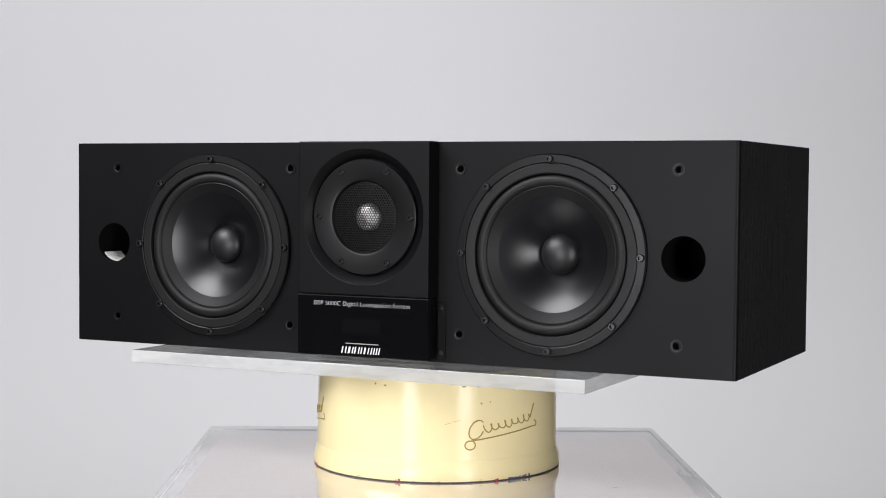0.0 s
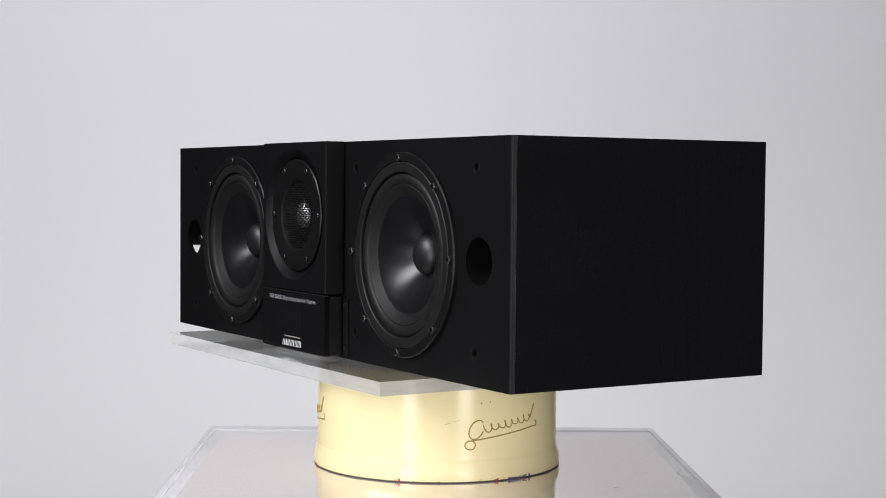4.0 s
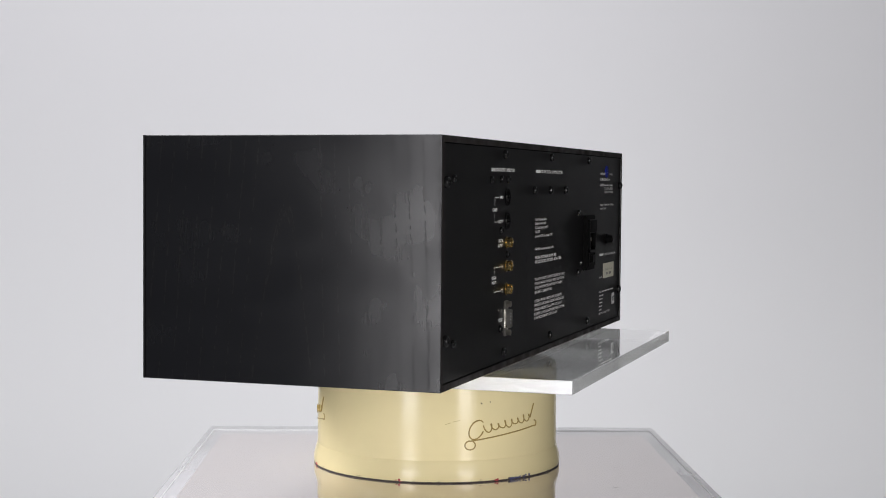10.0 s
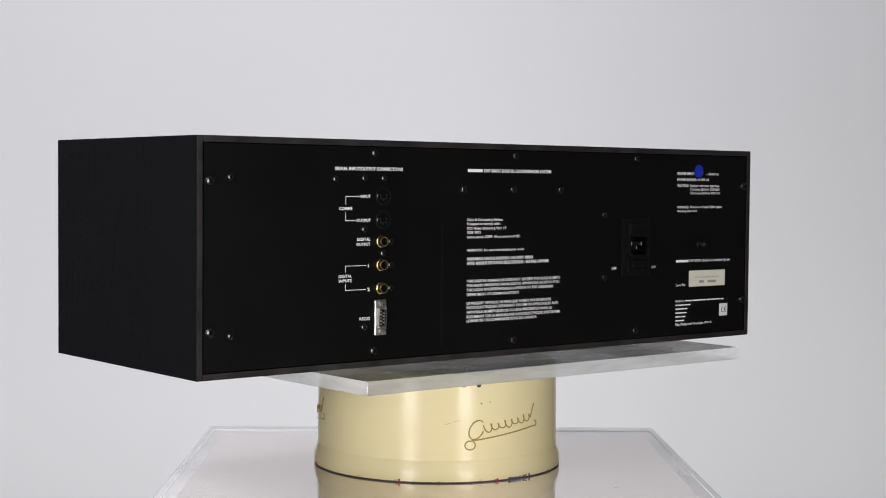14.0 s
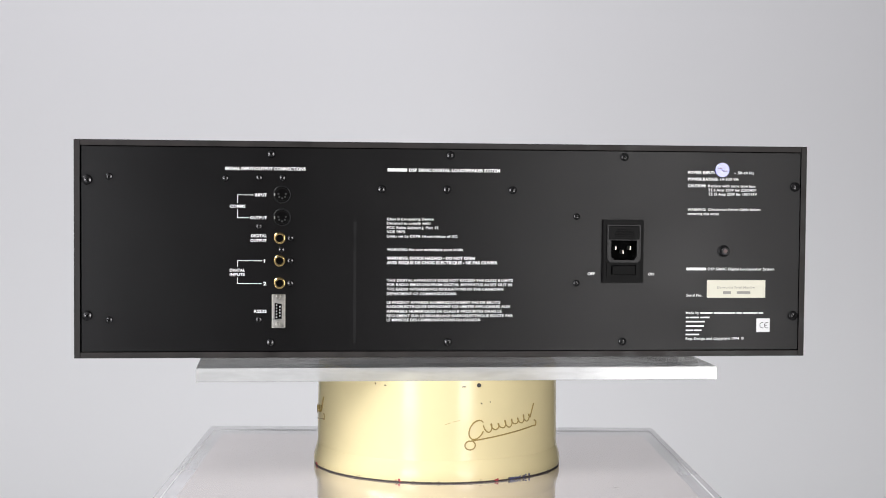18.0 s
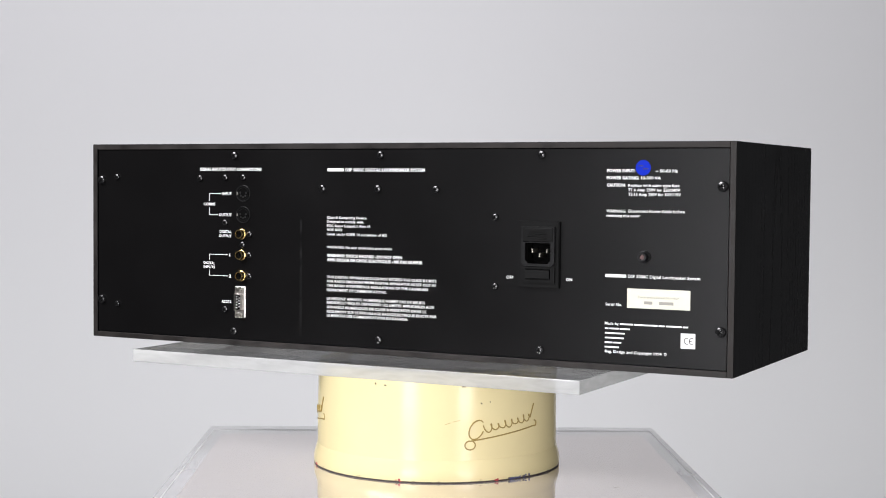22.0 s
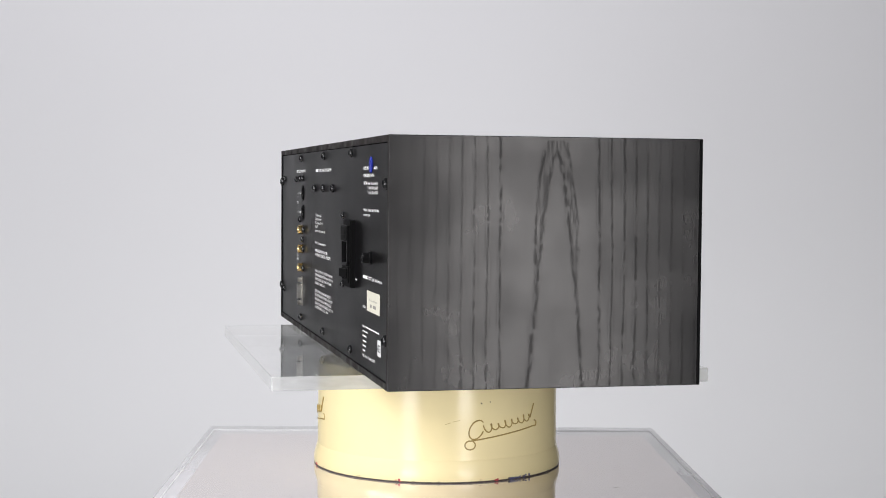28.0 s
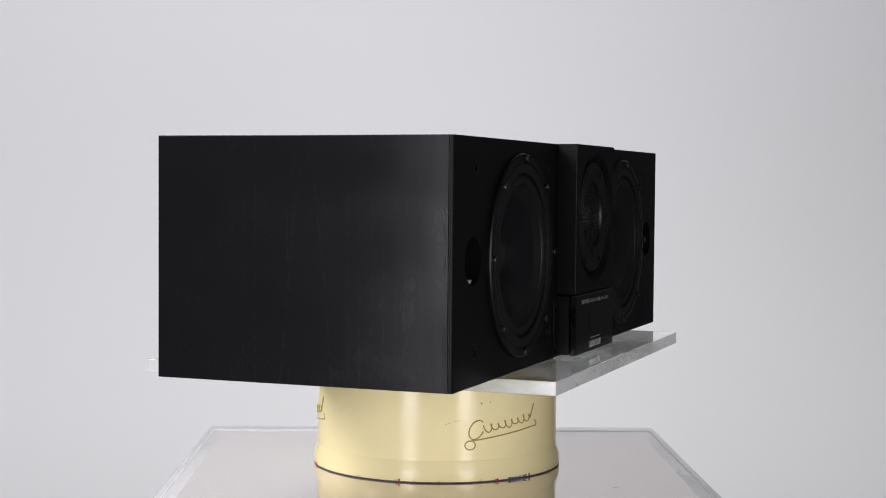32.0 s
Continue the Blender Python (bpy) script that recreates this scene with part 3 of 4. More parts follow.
def tweeter():
    b0, b1, z0, z1, out = -0.067, 0.067, 0.0578, 0.1972, 0.0200
    cz, r = 0.1288, 0.0612
    outline = [(b0, z0 - cz), (b1, z0 - cz), (b1, z1 - cz), (b0, z1 - cz)]
    bm = holed_plate(outline, [circle(0, 0, r, 96)], 0.0, out - 0.0002)
    block = part("tweeter_block", bm, M_BAFFLE, speaker, "raised square satin black tweeter housing", where=at_front(0, cz, out))
    bev = block.modifiers.new("edge", "BEVEL")
    bev.width, bev.segments, bev.limit_method, bev.angle_limit = 0.0010, 2, "ANGLE", radians(50)
    part("chamfer", lathe([(0.0613, 0.0), (0.0540, -0.0055), (0.0532, -0.0075), (0.050, -0.0078)], 112), M_BAFFLE, block, smooth=True)
    plate_prof = [(0.0526, -0.0070), (0.0526, -0.0034), (0.0518, -0.0026), (0.0360, -0.0026), (0.0335, -0.0034), (0.0318, -0.0062), (0.0316, -0.0075)]
    part("faceplate", lathe(plate_prof, 112), M_PLASTIC, block, "round matt black faceplate", smooth=True)
    part("dish", lathe([(0.0320, -0.0065), (0.025, -0.0095), (0.0152, -0.0125), (0.0150, -0.0135), (0.0128, -0.0125)], 64), M_VOID, block, smooth=True)
    dome = [(0.0128 * math.sin(a), -0.0128 + 0.0072 * math.cos(a)) for a in [math.pi / 2 * i / 12 for i in range(12, -1, -1)]]
    part("dome", lathe(dome, 56), M_ALU, block, "bright aluminium dome", smooth="all")
    # honeycomb guard
    bm = bmesh.new()
    pitch, seen = 0.0025, set()
    s = pitch / math.sqrt(3)
    for i in range(-16, 17):
        for j in range(-18, 19):
            cx, cy = pitch * (i + 0.5 * (j & 1)), 1.5 * s * j
            if math.hypot(cx, cy) > 0.0316:
                continue
            hexa = [(cx + s * math.cos(radians(30 + 60 * q)), cy + s * math.sin(radians(30 + 60 * q))) for q in range(6)]
            for q in range(6):
                p, w = hexa[q], hexa[(q + 1) % 6]
                key = (round((p[0] + w[0]) * 20000), round((p[1] + w[1]) * 20000))
                if key in seen:
                    continue
                seen.add(key)
                d = Vector((w[0] - p[0], w[1] - p[1])).normalized()
                nx, ny = -d.y * 0.00033, d.x * 0.00033
                ya = 0.0036 + 0.0022 * (math.hypot(*p) / 0.0316) ** 2
                yb = 0.0036 + 0.0022 * (math.hypot(*w) / 0.0316) ** 2
                q4 = [bm.verts.new((p[0] + nx, ya, p[1] + ny)), bm.verts.new((w[0] + nx, yb, w[1] + ny)),
                      bm.verts.new((w[0] - nx, yb, w[1] - ny)), bm.verts.new((p[0] - nx, ya, p[1] - ny))]
                low = [bm.verts.new(v.co + Vector((0, 0.0005, 0))) for v in q4]
                bm.faces.new(q4)
                bm.faces.new((q4[0], low[0], low[1], q4[1]))
                bm.faces.new((q4[2], low[2], low[3], q4[3]))
    tagged(part("mesh_guard", bm, M_DULL, block, "black honeycomb wire mesh"), kind="stuff")
    head = [(0.0030, -0.0028), (0.0030, -0.0014), (0.0026, -0.0010), (0.0015, -0.0010), (0.0013, -0.0022), (0, -0.0022)]
    me = None
    for q in range(6):
        a = radians(60 * q)
        spot = Matrix.Translation((0.0470 * math.cos(a), 0, 0.0470 * math.sin(a)))
        if me is None:
            me = part("bolt", lathe(head, 18), M_DULL, block, smooth=True, where=spot).data
        else:
            place("bolt", me, M_BOLT, block, where=spot)


tweeter()


def letters(words, x, z, width, height, matrix, mat, parent, bold=0.0):
    me = text_mesh(words, width, height, bold)
    return place("lettering", me, mat, parent, where=matrix @ Matrix.Translation((x, z, 0)))


def bar(x, z, width, height, matrix, mat, parent, name="printed_bar"):
    bm = bmesh.new()
    vs = [bm.verts.new(p) for p in ((0, 0, 0), (width, 0, 0), (width, height, 0), (0, height, 0))]
    bm.faces.new(vs)
    return part(name, bm, mat, parent, where=matrix @ Matrix.Translation((x, z, 0)))


def display():
    out = 0.0205
    panel = part("display_panel", box(-0.067, 0.067, -out, -0.0150, 0.0012, 0.0568, 0.0006), M_GLOSS, speaker, "glossy black display window with white lettering", where=at_front(0, 0))
    part("display_housing", box(-0.064, 0.064, -0.0135, 0.0, 0.0015, 0.0560, 0.0006), M_PLASTIC, speaker, where=at_front(0, 0))
    # black filler puts the shade of the gap behind the display panel into colour
    part("display_gap_shade", box(-0.062, 0.062, -0.0150, -0.0135, 0.003, 0.0540), M_VOID, speaker, where=at_front(0, 0))
    part("dot_matrix_window", box(-0.020, 0.020, -out - 0.0002, -out + 0.001, 0.0225, 0.0365), M_WINDOW, panel, "dim grey display window")
    part("silver_line", box(-0.067, 0.067, -out - 0.0002, -out + 0.004, 0.0562, 0.0570), M_BOLT, panel, "thin grey top edge")
    flat = Matrix.Translation((0, -out - 0.0003, 0)) @ pose(0, 0, 0, rx=90)
    letters("DSP 5000C Digital Loudspeaker System", -0.0495, 0.0478, 0.0985, 0.0040, flat, M_LOGO, panel, -0.022)
    # maker's mark as slanted plain blocks, with a thin line over it
    bar(-0.0162, 0.0134, 0.034, 0.0008, flat, M_FAINT, panel)
    for x, w in ((-0.0208, 0.0013), (-0.0172, 0.0013), (-0.0141, 0.0022), (-0.0100, 0.0012), (-0.0076, 0.0015), (-0.0036, 0.0011), (-0.0010, 0.0012), (0.0022, 0.0018), (0.0062, 0.0011), (0.0092, 0.0013), (0.0120, 0.0011), (0.0146, 0.0012), (0.0172, 0.0012)):
        bm = bmesh.new()
        bm.faces.new([bm.verts.new(p) for p in ((0, 0, 0), (w, 0, 0), (w + 0.0014, 0.0060, 0), (0.0014, 0.0060, 0))])
        part("logo_block", bm, M_LOGO, panel, where=flat @ Matrix.Translation((x, 0.0048, 0)))
    for sx in (1, -1):
        br = part("side_bracket", box(-0.004, 0.004, -0.0014, 0.0, 0.0025, 0.0535, 0.0004), M_INLET, speaker, where=at_front(sx * 0.0712, 0))
        for zz in (0.008, 0.048):
            part("screw", lathe([(0.0022, 0.0), (0.0021, 0.001), (0.0012, 0.0013), (0, 0.0006)], 14), M_DULL, br, smooth=True, where=Matrix.Translation((0, -0.0012, zz)))


display()


# ---- the back ----
SUNK = 0.0011
FACE = REAR - SUNK


def rear_panel():
    inlet = [(OX - 0.1632 + x, 0.0977 + z) for x, z in ((-0.0140, -0.0092), (0.0140, -0.0092), (0.0140, 0.0112), (-0.0140, 0.0112))]

    def sheet(a, b, inset, low, high):
        ring = [(a + inset, LIFT + inset), (b - inset, LIFT + inset), (b - inset, TALL - inset), (a + inset, TALL - inset)]
        return holed_plate(ring, [inlet], low, high)
    # black sheet added for the shade in the gap round the rear panel
    part("gap_shade_sheet", sheet(OX - HW, OX + HW, 0.0056, FACE - 0.006, FACE - 0.003), M_VOID, speaker)
    p = part("rear_panel", sheet(OX - HW, OX + HW, 0.0062, FACE - 0.0028, FACE), M_REAR, speaker, "black powder-coated rear panel with white print")
    return p


rear = rear_panel()


def screw_mesh(r):
    bm = lathe([(r, 0.0), (r, r * 0.36), (r * 0.86, r * 0.62), (r * 0.55, r * 0.76), (0, r * 0.80)], 20)
    for f in bm.faces:
        f.material_index = 0
    n = len(bm.faces)
    h = r * 0.81
    # cross slot not cut: raised black bars in place of its shade
    add_box(bm, -r * 0.52, r * 0.52, -h, -h + r * 0.2, -r * 0.11, r * 0.11)
    add_box(bm, -r * 0.11, r * 0.11, -h - 0.00003, -h + r * 0.2, -r * 0.52, r * 0.52)
    bm.faces.ensure_lookup_table()
    for f in bm.faces[n:]:
        f.material_index = 1
    me = bpy.data.meshes.new("screw")
    bmesh.ops.recalc_face_normals(bm, faces=bm.faces[:])
    bm.to_mesh(me)
    bm.free()
    for x in (M_SCREW, M_VOID):
        me.materials.append(x)
    me.polygons.foreach_set("use_smooth", [True] * len(me.polygons))
    me.set_sharp_from_angle(angle=radians(35))
    return me


BIG, SMALL, MID = screw_mesh(0.0046), screw_mesh(0.0032), screw_mesh(0.0038)
RNG = random.Random(11)


def screws(me, spots):
    for x, z in spots:
        place("screw", me, None, speaker, where=at_rear(x, z, -SUNK) @ pose(0, 0, 0, ry=RNG.uniform(0, 90)))


screws(BIG, [(0.3284, 0.1607), (0.3284, 0.0379), (-0.3282, 0.1591), (-0.3282, 0.0372)])
screws(MID, [(0.1637, 0.1855), (0.1640, 0.0130), (-0.0005, 0.1857), (0.0005, 0.0130), (-0.1640, 0.1857), (-0.1640, 0.0130)])
screws(SMALL, [(0.3090, 0.1637), (0.3090, 0.0339), (0.2051, 0.1630), (0.1746, 0.1638), (0.1534, 0.1639), (0.1746, 0.1195), (0.1746, 0.0341), (-0.1192, 0.1300), (-0.1195, 0.0678)])
screws(MID, [(0.0627, 0.1541), (0.0022, 0.1542), (-0.0589, 0.1541)])
screws(SMALL, [(0.1541, 0.0982), (0.1459, 0.1086), (0.1459, 0.0880), (0.1459, 0.0674)])


def sockets():
    # two round multi-pin sockets
    for z in (0.1484, 0.1275):
        body = part("din_socket", lathe([(0.0083, 0.0), (0.0083, 0.0006), (0.0078, 0.0009), (0.0072, 0.0008), (0.0070, 0.0003)], 40), M_PLASTIC, speaker,
                    "round black five-pin socket", smooth=True, where=at_rear(0.1537, z, -SUNK))
        # black disc on the uncut panel stands in for the shade inside the socket
        part("socket_shade", lathe([(0.0071, 0.0004), (0, 0.0004)], 36), M_VOID, body)
        part("shell_ring", lathe([(0.0062, 0.0004), (0.0062, 0.0008), (0.0055, 0.0008), (0.0055, 0.0004)], 36), M_INLET, body, smooth=True)
        for k in range(5):
            a = radians(-10 + 50 * k)
            part("pin_hole", lathe([(0.0010, 0.0004), (0.0010, 0.0008), (0.0006, 0.0008), (0.0005, 0.0005), (0, 0.0005)], 10), M_BOLT, body, where=Matrix.Translation((0.0034 * math.cos(a), 0, -0.0034 * math.sin(a))))
        part("key_tab", box(-0.0072, -0.0064, -0.0009, -0.0004, -0.0012, 0.0012), M_FAINT, body)
        # raised black block in place of the shade in the key notch
        part("key_notch_shade", box(0.0050, 0.0066, -0.0011, -0.0004, -0.0014, 0.0014), M_VOID, body)
    # gold coaxial jacks
    for z in (0.1086, 0.0880, 0.0676):
        j = part("coaxial_jack", lathe([(0.0053, 0.0), (0.0053, 0.0006), (0.0049, 0.0009), (0.0045, 0.0010), (0.0045, 0.0048), (0.0043, 0.0053), (0.0034, 0.0053), (0.0031, 0.0046), (0.0031, 0.0020)], 32), M_GOLD, speaker,
                 "gold-plated coaxial jack", smooth=True, where=at_rear(0.1558, z, -SUNK))
        part("insulator", lathe([(0.0031, 0.0034), (0.0018, 0.0034), (0.0018, 0.0022), (0, 0.0022)], 24), M_VOID, j)
    # nine-pin connector
    d = part("serial_connector", box(-0.0063, 0.0063, -0.0012, 0.0, -0.0156, 0.0156, 0.0010, 2), M_STEEL, speaker, "nickel nine-pin serial connector", where=at_rear(0.1566, 0.0419, -SUNK))
    bm = bmesh.new()
    outer = [(-0.0042, -0.0084), (0.0034, -0.0074), (0.0034, 0.0074), (-0.0042, 0.0084)]
    inner = [(x * 0.86, z * 0.92) for x, z in outer]
    lo = [[bm.verts.new((x, y, z)) for x, z in loop] for loop, y in ((outer, -0.001), (outer, -0.0056), (inner, -0.0056), (inner, -0.0022))]
    for a, b in zip(lo, lo[1:]):
        for i in range(4):
            bm.faces.new((a[i], a[(i + 1) % 4], b[(i + 1) % 4], b[i]))
    part("connector_shell", bm, M_STEEL, d)
    bm = bmesh.new()
    bm.faces.new([bm.verts.new((x, -0.0024, z)) for x, z in inner])
    part("connector_insert", bm, M_VOID, d)
    for x, count in ((-0.0018, 5), (0.0012, 4)):
        for k in range(count):
            zz = (k - (count - 1) / 2) * 0.00277
            part("pin", lathe([(0.0007, 0.002), (0.0007, 0.0048), (0, 0.0053)], 8), M_ALU, d, where=Matrix.Translation((x, 0, zz)))
    for zz in (-0.0125, 0.0125):
        part("hex_post", lathe([(0.0028, 0.0010), (0.0028, 0.0048), (0.0022, 0.0052), (0.0014, 0.0052), (0.0013, 0.002), (0, 0.002)], 6), M_STEEL, d, where=Matrix.Translation((0, 0, zz)))
    # mains inlet with fuse drawer and rocker switch
    mouth = [(-0.0092, -0.0080), (0.0092, -0.0080), (0.0122, -0.0050), (0.0122, 0.0104), (-0.0122, 0.0104), (-0.0122, -0.0050)]
    plate_bm = holed_plate([(-0.0193, -0.0294), (0.0193, -0.0294), (0.0193, 0.0294), (-0.0193, 0.0294)], [mouth], -0.0034, 0.0)
    m = part("mains_inlet", plate_bm, M_INLET, speaker, "black mains inlet with fuse drawer and switch", where=at_rear(-0.1632, 0.0977, -SUNK))
    part("bezel", holed_plate([(-0.0187, -0.0288), (0.0187, -0.0288), (0.0187, 0.0288), (-0.0187, 0.0288)], [mouth], -0.0042, -0.0034), M_INLET, m)
    part("inlet_frame", holed_plate([(-0.0128, -0.0102), (0.0128, -0.0102), (0.0158, -0.0072), (0.0158, 0.0248), (-0.0158, 0.0248), (-0.0158, -0.0072)], [mouth], -0.0066, -0.0042), M_PLASTIC, m)
    part("switch_frame", holed_plate([(-0.0158, -0.0248), (0.0158, -0.0248), (0.0158, -0.0109), (-0.0158, -0.0109)],
                                     [[(-0.0118, -0.0222), (0.0118, -0.0222), (0.0118, -0.0122), (-0.0118, -0.0122)]], -0.0058, -0.0042), M_INLET, m)
    part("fuse_drawer", box(-0.0146, 0.0146, -0.0074, -0.0060, 0.0112, 0.0240, 0.0008, 2), M_INLET, m)
    for k, half in enumerate((0.0088, 0.0096, 0.0088, 0.0070)):
        z = 0.0142 + 0.0021 * k
        part("drawer_rib", box(-half, half, -0.0079, -0.0072, z - 0.0005, z + 0.0005, 0.0003, 1), M_INLET, m)
    well = bmesh.new()
    rings = [[well.verts.new((x, y, z)) for x, z in mouth] for y in (-0.0040, 0.0100)]
    for i in range(6):
        well.faces.new((rings[0][i], rings[0][(i + 1) % 6], rings[1][(i + 1) % 6], rings[1][i]))
    well.faces.new(rings[1])
    part("inlet_well", well, M_VOID, m)
    for x, z in ((-0.0070, 0.0032), (0.0070, 0.0032), (0.0, -0.0006)):
        part("prong", box(x - 0.0007, x + 0.0007, -0.0030, 0.0100, z - 0.0019, z + 0.0019, 0.0004, 1), M_PRONG, m)
    rk = bmesh.new()
    v = [rk.verts.new(p) for p in ((-0.0108, -0.0045, -0.0214), (0.0108, -0.0045, -0.0214), (0.0108, -0.0045, -0.0130), (-0.0108, -0.0045, -0.0130),
                                   (-0.0108, -0.0092, -0.0208), (0.0108, -0.0064, -0.0208), (0.0108, -0.0064, -0.0136), (-0.0108, -0.0092, -0.0136))]
    for f in ((0, 1, 2, 3), (4, 5, 6, 7), (0, 1, 5, 4), (1, 2, 6, 5), (2, 3, 7, 6), (3, 0, 4, 7)):
        rk.faces.new([v[i] for i in f])
    part("rocker_switch", rk, M_INLET, m, "black rocker switch")
    # single fuse cap or knob
    part("knob", lathe([(0.0056, 0.0), (0.0056, 0.0016), (0.0044, 0.0022), (0.0042, 0.0070), (0.0036, 0.0076), (0.0024, 0.0076), (0.0022, 0.0060), (0, 0.0060)], 28), M_PLASTIC, speaker,
         "small round black socket with a brown centre", smooth=True, where=at_rear(-0.2601, 0.0983, -SUNK))
    part("socket_insert", lathe([(0.0021, 0.0060), (0.0020, 0.0068), (0, 0.0068)], 16), M_BROWN, bpy.data.objects["knob"])


sockets()

BACK = Matrix.Translation((OX, FACE + 0.0003, 0)) @ pose(0, 0, 0, rz=180) @ pose(0, 0, 0, rx=90)


def back_words(words, x, z, x_end, height, bold=0.0):
    letters(words, -x / 1000, z / 1000, (x - x_end) / 1000, height / 1000, BACK, M_PRINT, rear, bold)


def back_bar(x, z, x_end, height, mat=M_PRINT):
    bar(-x / 1000, z / 1000, (x - x_end) / 1000, height / 1000, BACK, mat, rear)


def back_print():
    b = 0.032
    back_words("SIGNAL INPUT/OUTPUT CONNECTIONS", 205.3, 170.5, 132.4, 2.8, b)
    back_words("INPUT", 178.4, 146.6, 167.5, 2.7, 0.024)
    back_words("COMMS", 200.9, 136.2, 187.0, 2.7, 0.024)
    back_words("OUTPUT", 182.6, 125.8, 167.4, 2.7, 0.024)
    back_words("DIGITAL", 181.6, 109.4, 167.6, 2.6, 0.024)
    back_words("OUTPUT", 182.5, 105.1, 167.6, 2.6, 0.024)
    back_words("1", 170.0, 86.2, 169.0, 3.0, 0.01)
    back_words("2", 170.6, 65.5, 167.8, 3.0, b)
    back_words("DIGITAL", 200.9, 78.0, 187.2, 2.5, 0.024)
    back_words("INPUTS", 200.9, 74.0, 187.2, 2.5, 0.024)
    back_words("RS232", 178.7, 40.3, 167.4, 2.6, 0.024)
    w = 0.5
    for x, z, x2, z2 in ((194.2, 147.9, 179.6, 147.9), (194.2, 127.1, 183.8, 127.1), (194.2, 87.9, 171.6, 87.9), (194.2, 67.0, 171.9, 67.0)):
        back_bar(x, z - w / 2, x2, w)
    for x, z, z2 in ((194.2, 140.8, 147.6), (194.2, 127.4, 134.4), (194.2, 82.5, 87.6), (194.2, 67.3, 72.4)):
        back_bar(x, z, x - w, z2 - z)
    back_bar(57.5, 170.4, 39.4, 2.8)
    back_words("DSP 5000C DIGITAL LOUDSPEAKER SYSTEM", 37.6, 170.4, -46.8, 2.8, b)
    for words, z, x_end in (("Class B Computing Device", 125.5, 14.6), ("Designed to comply with:", 121.7, 17.6), ("FCC Rules Subpart J, Part 15", 117.6, 10.2),
                            ("VDE 0875", 113.8, 41.0), ("Limits set by CISPR 14 committee of IEC", 109.7, -7.7), ("WARNING: No user serviceable parts inside", 97.4, -12.8)):
        back_words(words, 57.7, z, x_end, 2.4, 0.012)
    back_words("WARNING: SHOCK HAZARD - DO NOT OPEN", 57.6, 89.3, -23.8, 2.7, b)
    back_words("AVIS: RISQUE DE CHOC ELECTRIQUE - NE PAS OUVRIR", 57.5, 85.2, -45.1, 2.7, b)
    for words, z, x_end in (("THIS DIGITAL APPARATUS DOES NOT EXCEED THE CLASS B LIMITS", 68.9, -59.9), ("FOR RADIO EMISSIONS FROM DIGITAL APPARATUS AS SET OUT IN", 64.9, -58.8),
                            ("THE RADIO INTERFERENCE REGULATIONS OF THE CANADIAN", 60.8, -50.8), ("DEPARTMENT OF COMMUNICATIONS.", 56.5, -7.4),
                            ("LE PRESENT APPAREIL NUMERIQUE N'EMET PAS DE BRUITS", 48.4, -48.1), ("RADIOELECTRIQUES DEPASSANT LES LIMITES APPLICABLES AUX", 44.6, -57.6),
                            ("APPAREILS NUMERIQUES DE CLASS B PRESCRITES DANS LE", 40.3, -49.5), ("REGLEMENT SUR LE BROUILLAGE RADIOELECTRIQUE EDICTE PAR", 36.1, -60.2),
                            ("LE MINISTRE DES COMMUNICATIONS DU CANADA.", 32.3, -30.2)):
        back_words(words, 57.4, z, x_end, 2.5, 0.012)
    back_words("OFF", -130.3, 75.3, -137.2, 2.6, 0.015)
    back_words("ON", -188.0, 75.1, -193.6, 2.6, 0.015)
    back_words("POWER INPUT:", -224.9, 170.7, -250.6, 2.6, b)
    back_words("~ 50-60 Hz", -269.0, 170.6, -288.6, 2.6, 0.012)
    back_words("POWER RATING:", -224.8, 164.5, -254.0, 2.6, b)
    back_words("10-300 VA", -256.1, 164.6, -273.7, 2.6, 0.012)
    back_words("CAUTION:", -224.9, 158.3, -242.0, 2.6, b)
    back_words("Replace with same type fuse", -244.4, 158.3, -290.1, 2.5, 0.012)
    back_words("T1.6 Amp 250V for 220/240V", -244.4, 154.4, -290.9, 2.5, 0.012)
    back_words("T3.15 Amp 250V for 100/115V", -244.5, 150.5, -291.6, 2.5, 0.012)
    back_words("WARNING:", -224.9, 136.0, -242.5, 2.5, 0.012)
    back_words("Disconnect Power Cable before", -245.1, 136.2, -295.2, 2.5, 0.012)
    back_words("removing this cover", -225.0, 132.1, -255.6, 2.5, 0.012)
    back_bar(-224.6, 80.0, -243.6, 2.6)
    back_words("DSP 5000C Digital Loudspeaker System", -245.2, 80.1, -309.5, 2.6, 0.012)
    back_words("Serial No.", -225.0, 55.3, -240.2, 2.5, 0.012)
    back_words("Made by", -224.7, 38.8, -237.4, 2.4, 0.012)
    for z, words in ((38.9, (-238.6, 12, 21, 5.5, 14, 4.5)), (34.7, (-224.8, 3.2, 8.4, 9.2)), (30.7, (-224.8, 18.2)), (26.6, (-224.8, 17.5)), (22.6, (-224.8, 7.0, 7.2)), (18.6, (-224.8, 13.0))):
        x = words[0]
        for w in words[1:]:
            back_bar(x, z + 0.2, x - w, 1.3)
            x -= w + 1.0
    back_words("Reg. Design and Copyright 1994", -225.0, 14.5, -276.6, 2.4, 0.012)
    back_words("\u00a9", -278.6, 14.5, -281.2, 2.4, 0.012)
    for x, z, w, hgt in ((88.3, 12, 2.6, 112), (87.6, 40, 1.2, 66), (86.9, 12, 0.5, 60)):
        bar(-x / 1000, z / 1000, w / 1000, hgt / 1000, BACK @ Matrix.Translation((0, 0, -0.00022 + w * 0.00002)), M_SMEAR, rear, "wiped_smear")
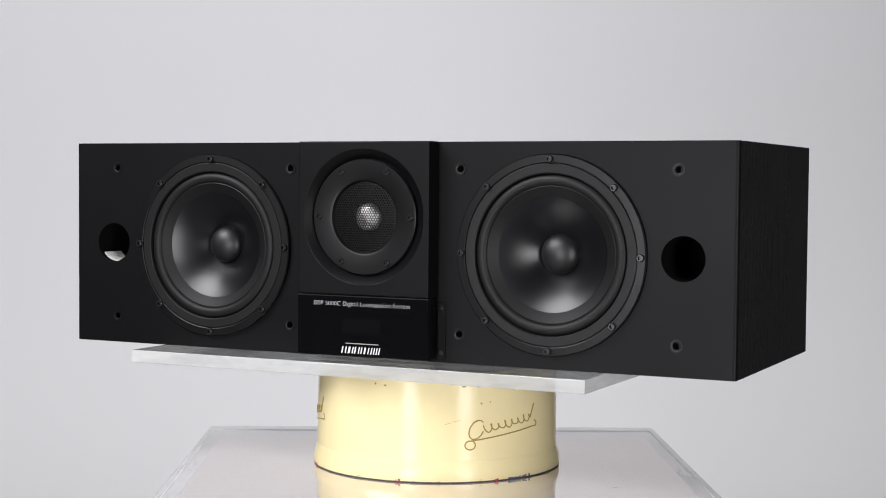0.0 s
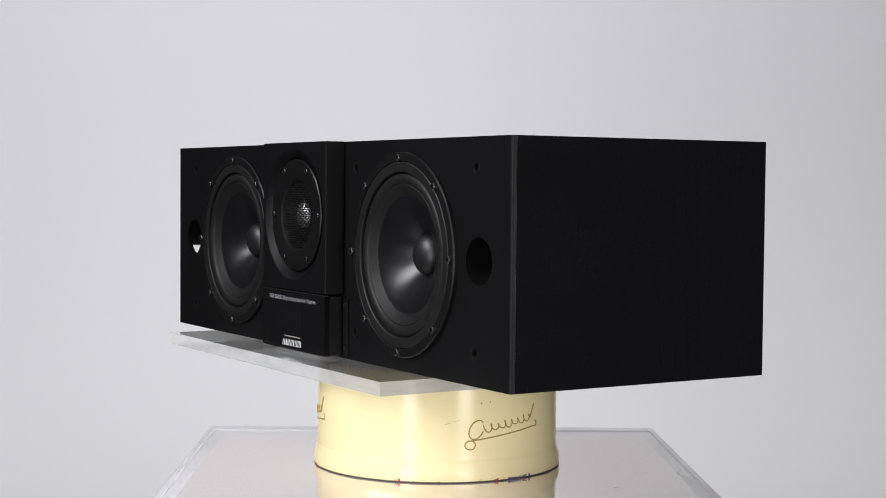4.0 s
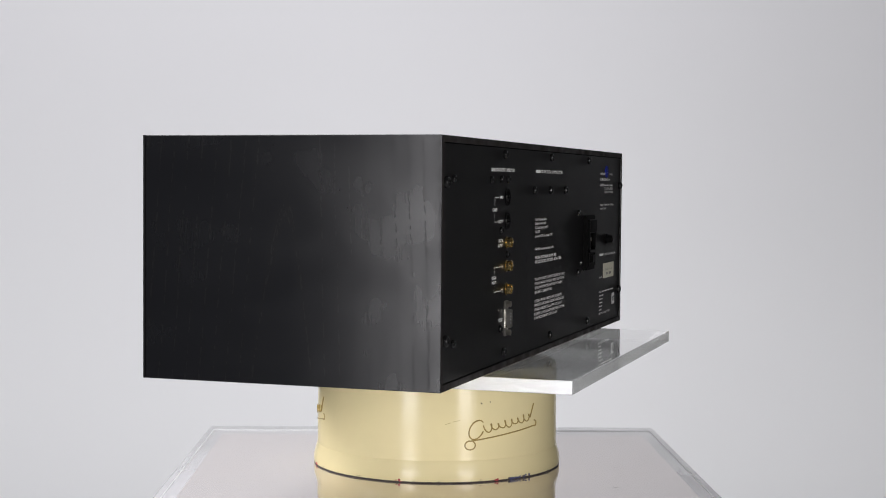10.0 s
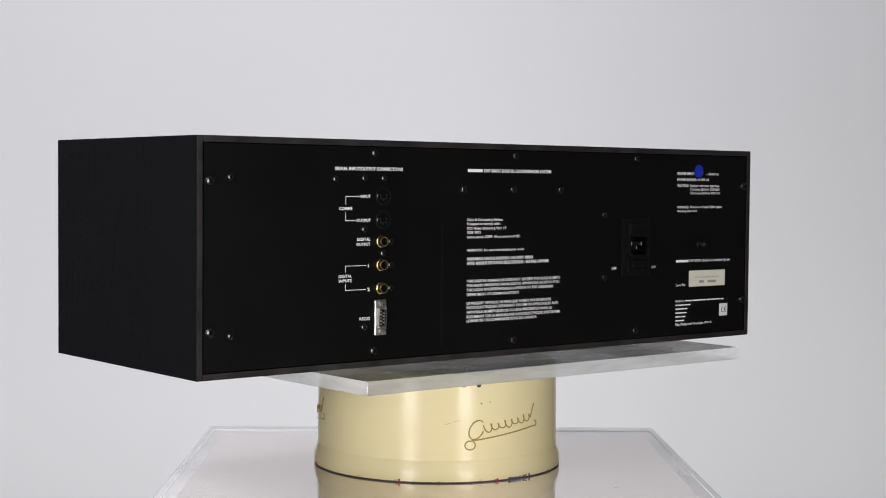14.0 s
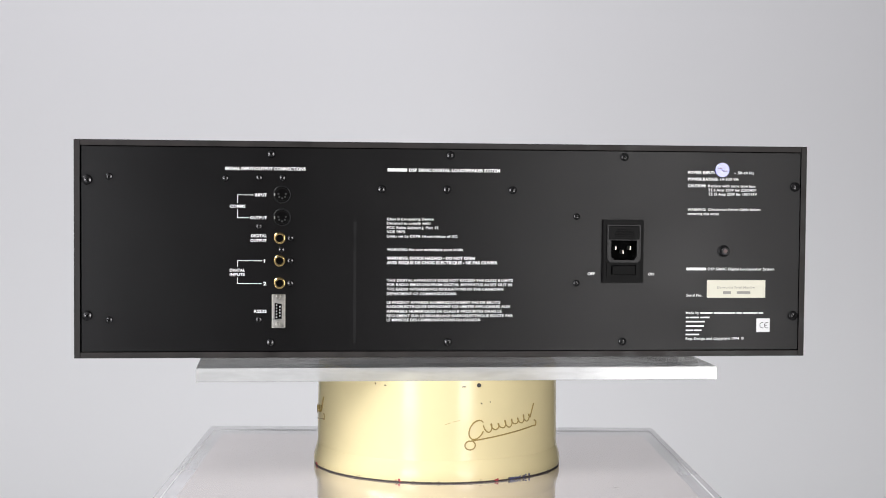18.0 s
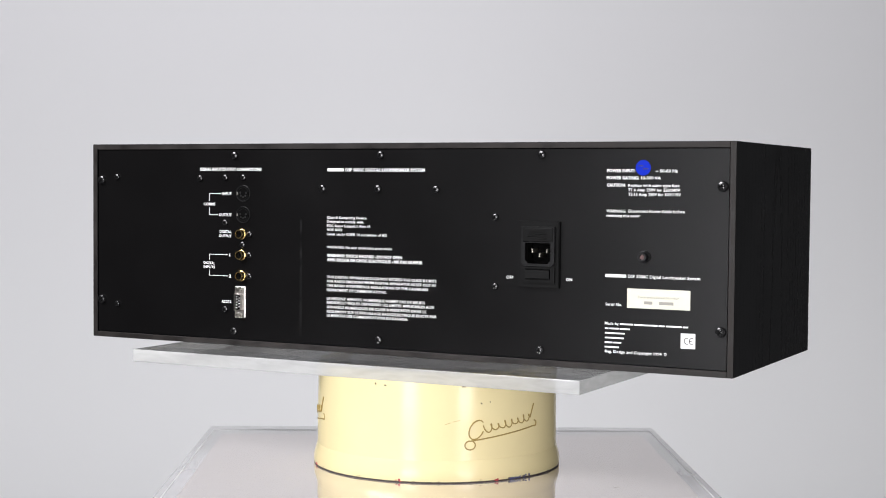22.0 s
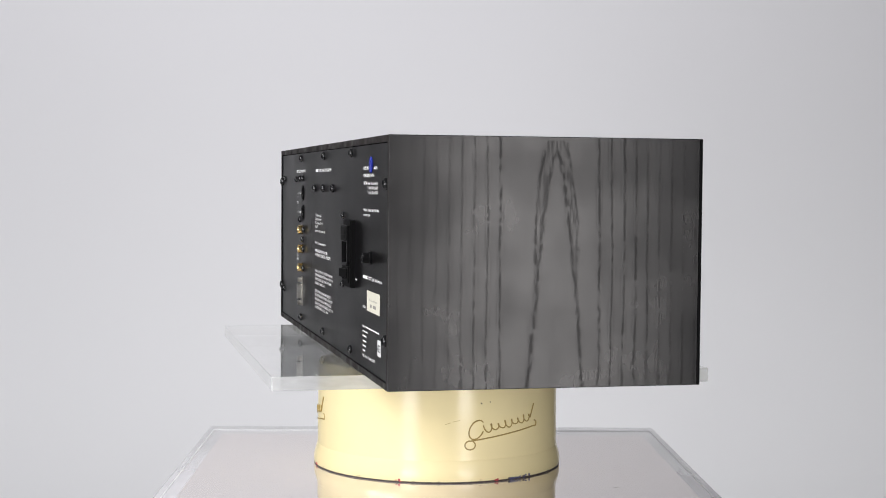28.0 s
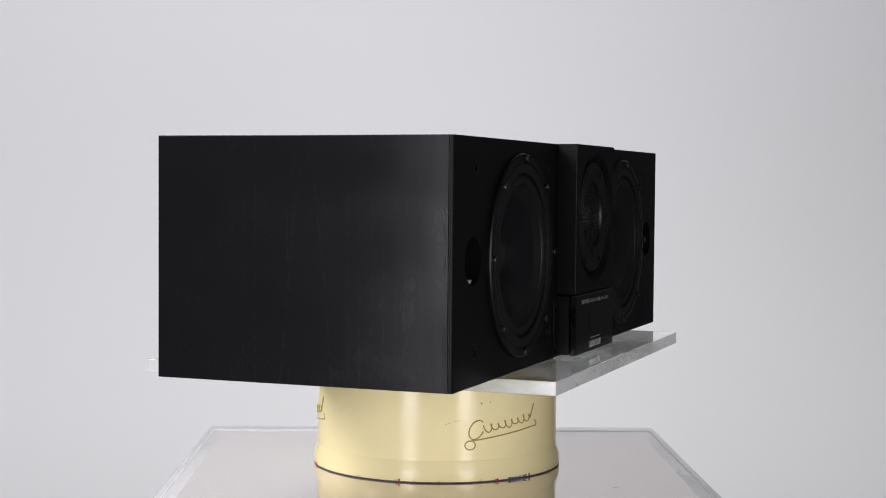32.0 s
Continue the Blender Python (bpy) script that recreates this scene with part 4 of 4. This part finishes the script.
    # stickers
    s = part("paper_label", box(-0.02825, 0.02825, -0.0004, 0.0, -0.0084, 0.0084, 0.0001, 1), M_PAPER, speaker, "cream paper serial label with faint print", where=at_rear(-0.2730, 0.0625, -SUNK))
    face = Matrix.Translation((0, -0.0006, 0)) @ pose(0, 0, 0, rx=90)
    letters("Electronics Serial Number", -0.0183, 0.0004, 0.0368, 0.0021, face, M_FAINT, s)
    bar(-0.0128, -0.0047, 0.0076, 0.0026, face, M_FAINT, s)
    bar(0.0006, -0.0047, 0.0130, 0.0026, face, M_FAINT, s)
    c = part("square_sticker", box(-0.0065, 0.0065, -0.0004, 0.0, -0.0065, 0.0065, 0.0002, 1), M_WHITE, speaker, "small white square approval sticker", where=at_rear(-0.2997, 0.0281, -SUNK))
    for x0 in (-0.0008, 0.0036):
        pts = [Vector((x0 + 0.0024 * math.cos(radians(a)), -0.0005, 0.0026 * math.sin(radians(a)))) for a in range(70, 291, 20)]
        part("printed_arc", polyline_tube(pts, 0.0003, 5), M_VOID, c)
    part("printed_dash", box(0.0014, 0.0034, -0.0007, -0.0003, -0.0003, 0.0003), M_VOID, c)
    r = part("round_sticker", lathe([(0.0067, 0.0), (0.0067, 0.0005), (0, 0.0005)], 40), M_BLUE, speaker, "glossy round blue sticker", smooth=True, where=at_rear(-0.2578, 0.1745, -SUNK))
    for x0, z0, w in ((-0.0040, 0.0012, 0.0040), (0.0, -0.0014, 0.0046)):
        part("printed_dash", box(x0, x0 + w, -0.0009, -0.0005, z0, z0 + 0.0010), M_BLUE_INK, r)


back_print()


def motions():
    """The plate and the loudspeaker turn together, clockwise seen from above."""
    turns = [(0, 334.04), (1, 325.83), (2, 317.56), (3, 309.24), (3.5, 305.19), (5.5, 288.82), (6, 284.67), (7, 276.48), (8, 268.19), (9, 259.83), (10, 251.63), (11, 243.35), (12, 235.08), (13, 226.93), (14, 218.92), (14.5, 214.92), (16.5, 198.30), (17, 194.14), (18, 185.87), (19, 177.59), (20, 169.27), (21, 160.93), (22, 152.66), (23, 144.30), (24, 136.00), (25, 127.65), (25.5, 123.51), (27.5, 107.03), (28, 102.80), (29, 94.39), (30, 85.86), (31, 77.37), (32, 68.97)]
    walk(speaker, [(t, pose(0, 0, DECK, rz=a)) for t, a in turns])
    walk(plate, [(t, pose(0, 0, DECK, rz=a)) for t, a in turns])


motions()
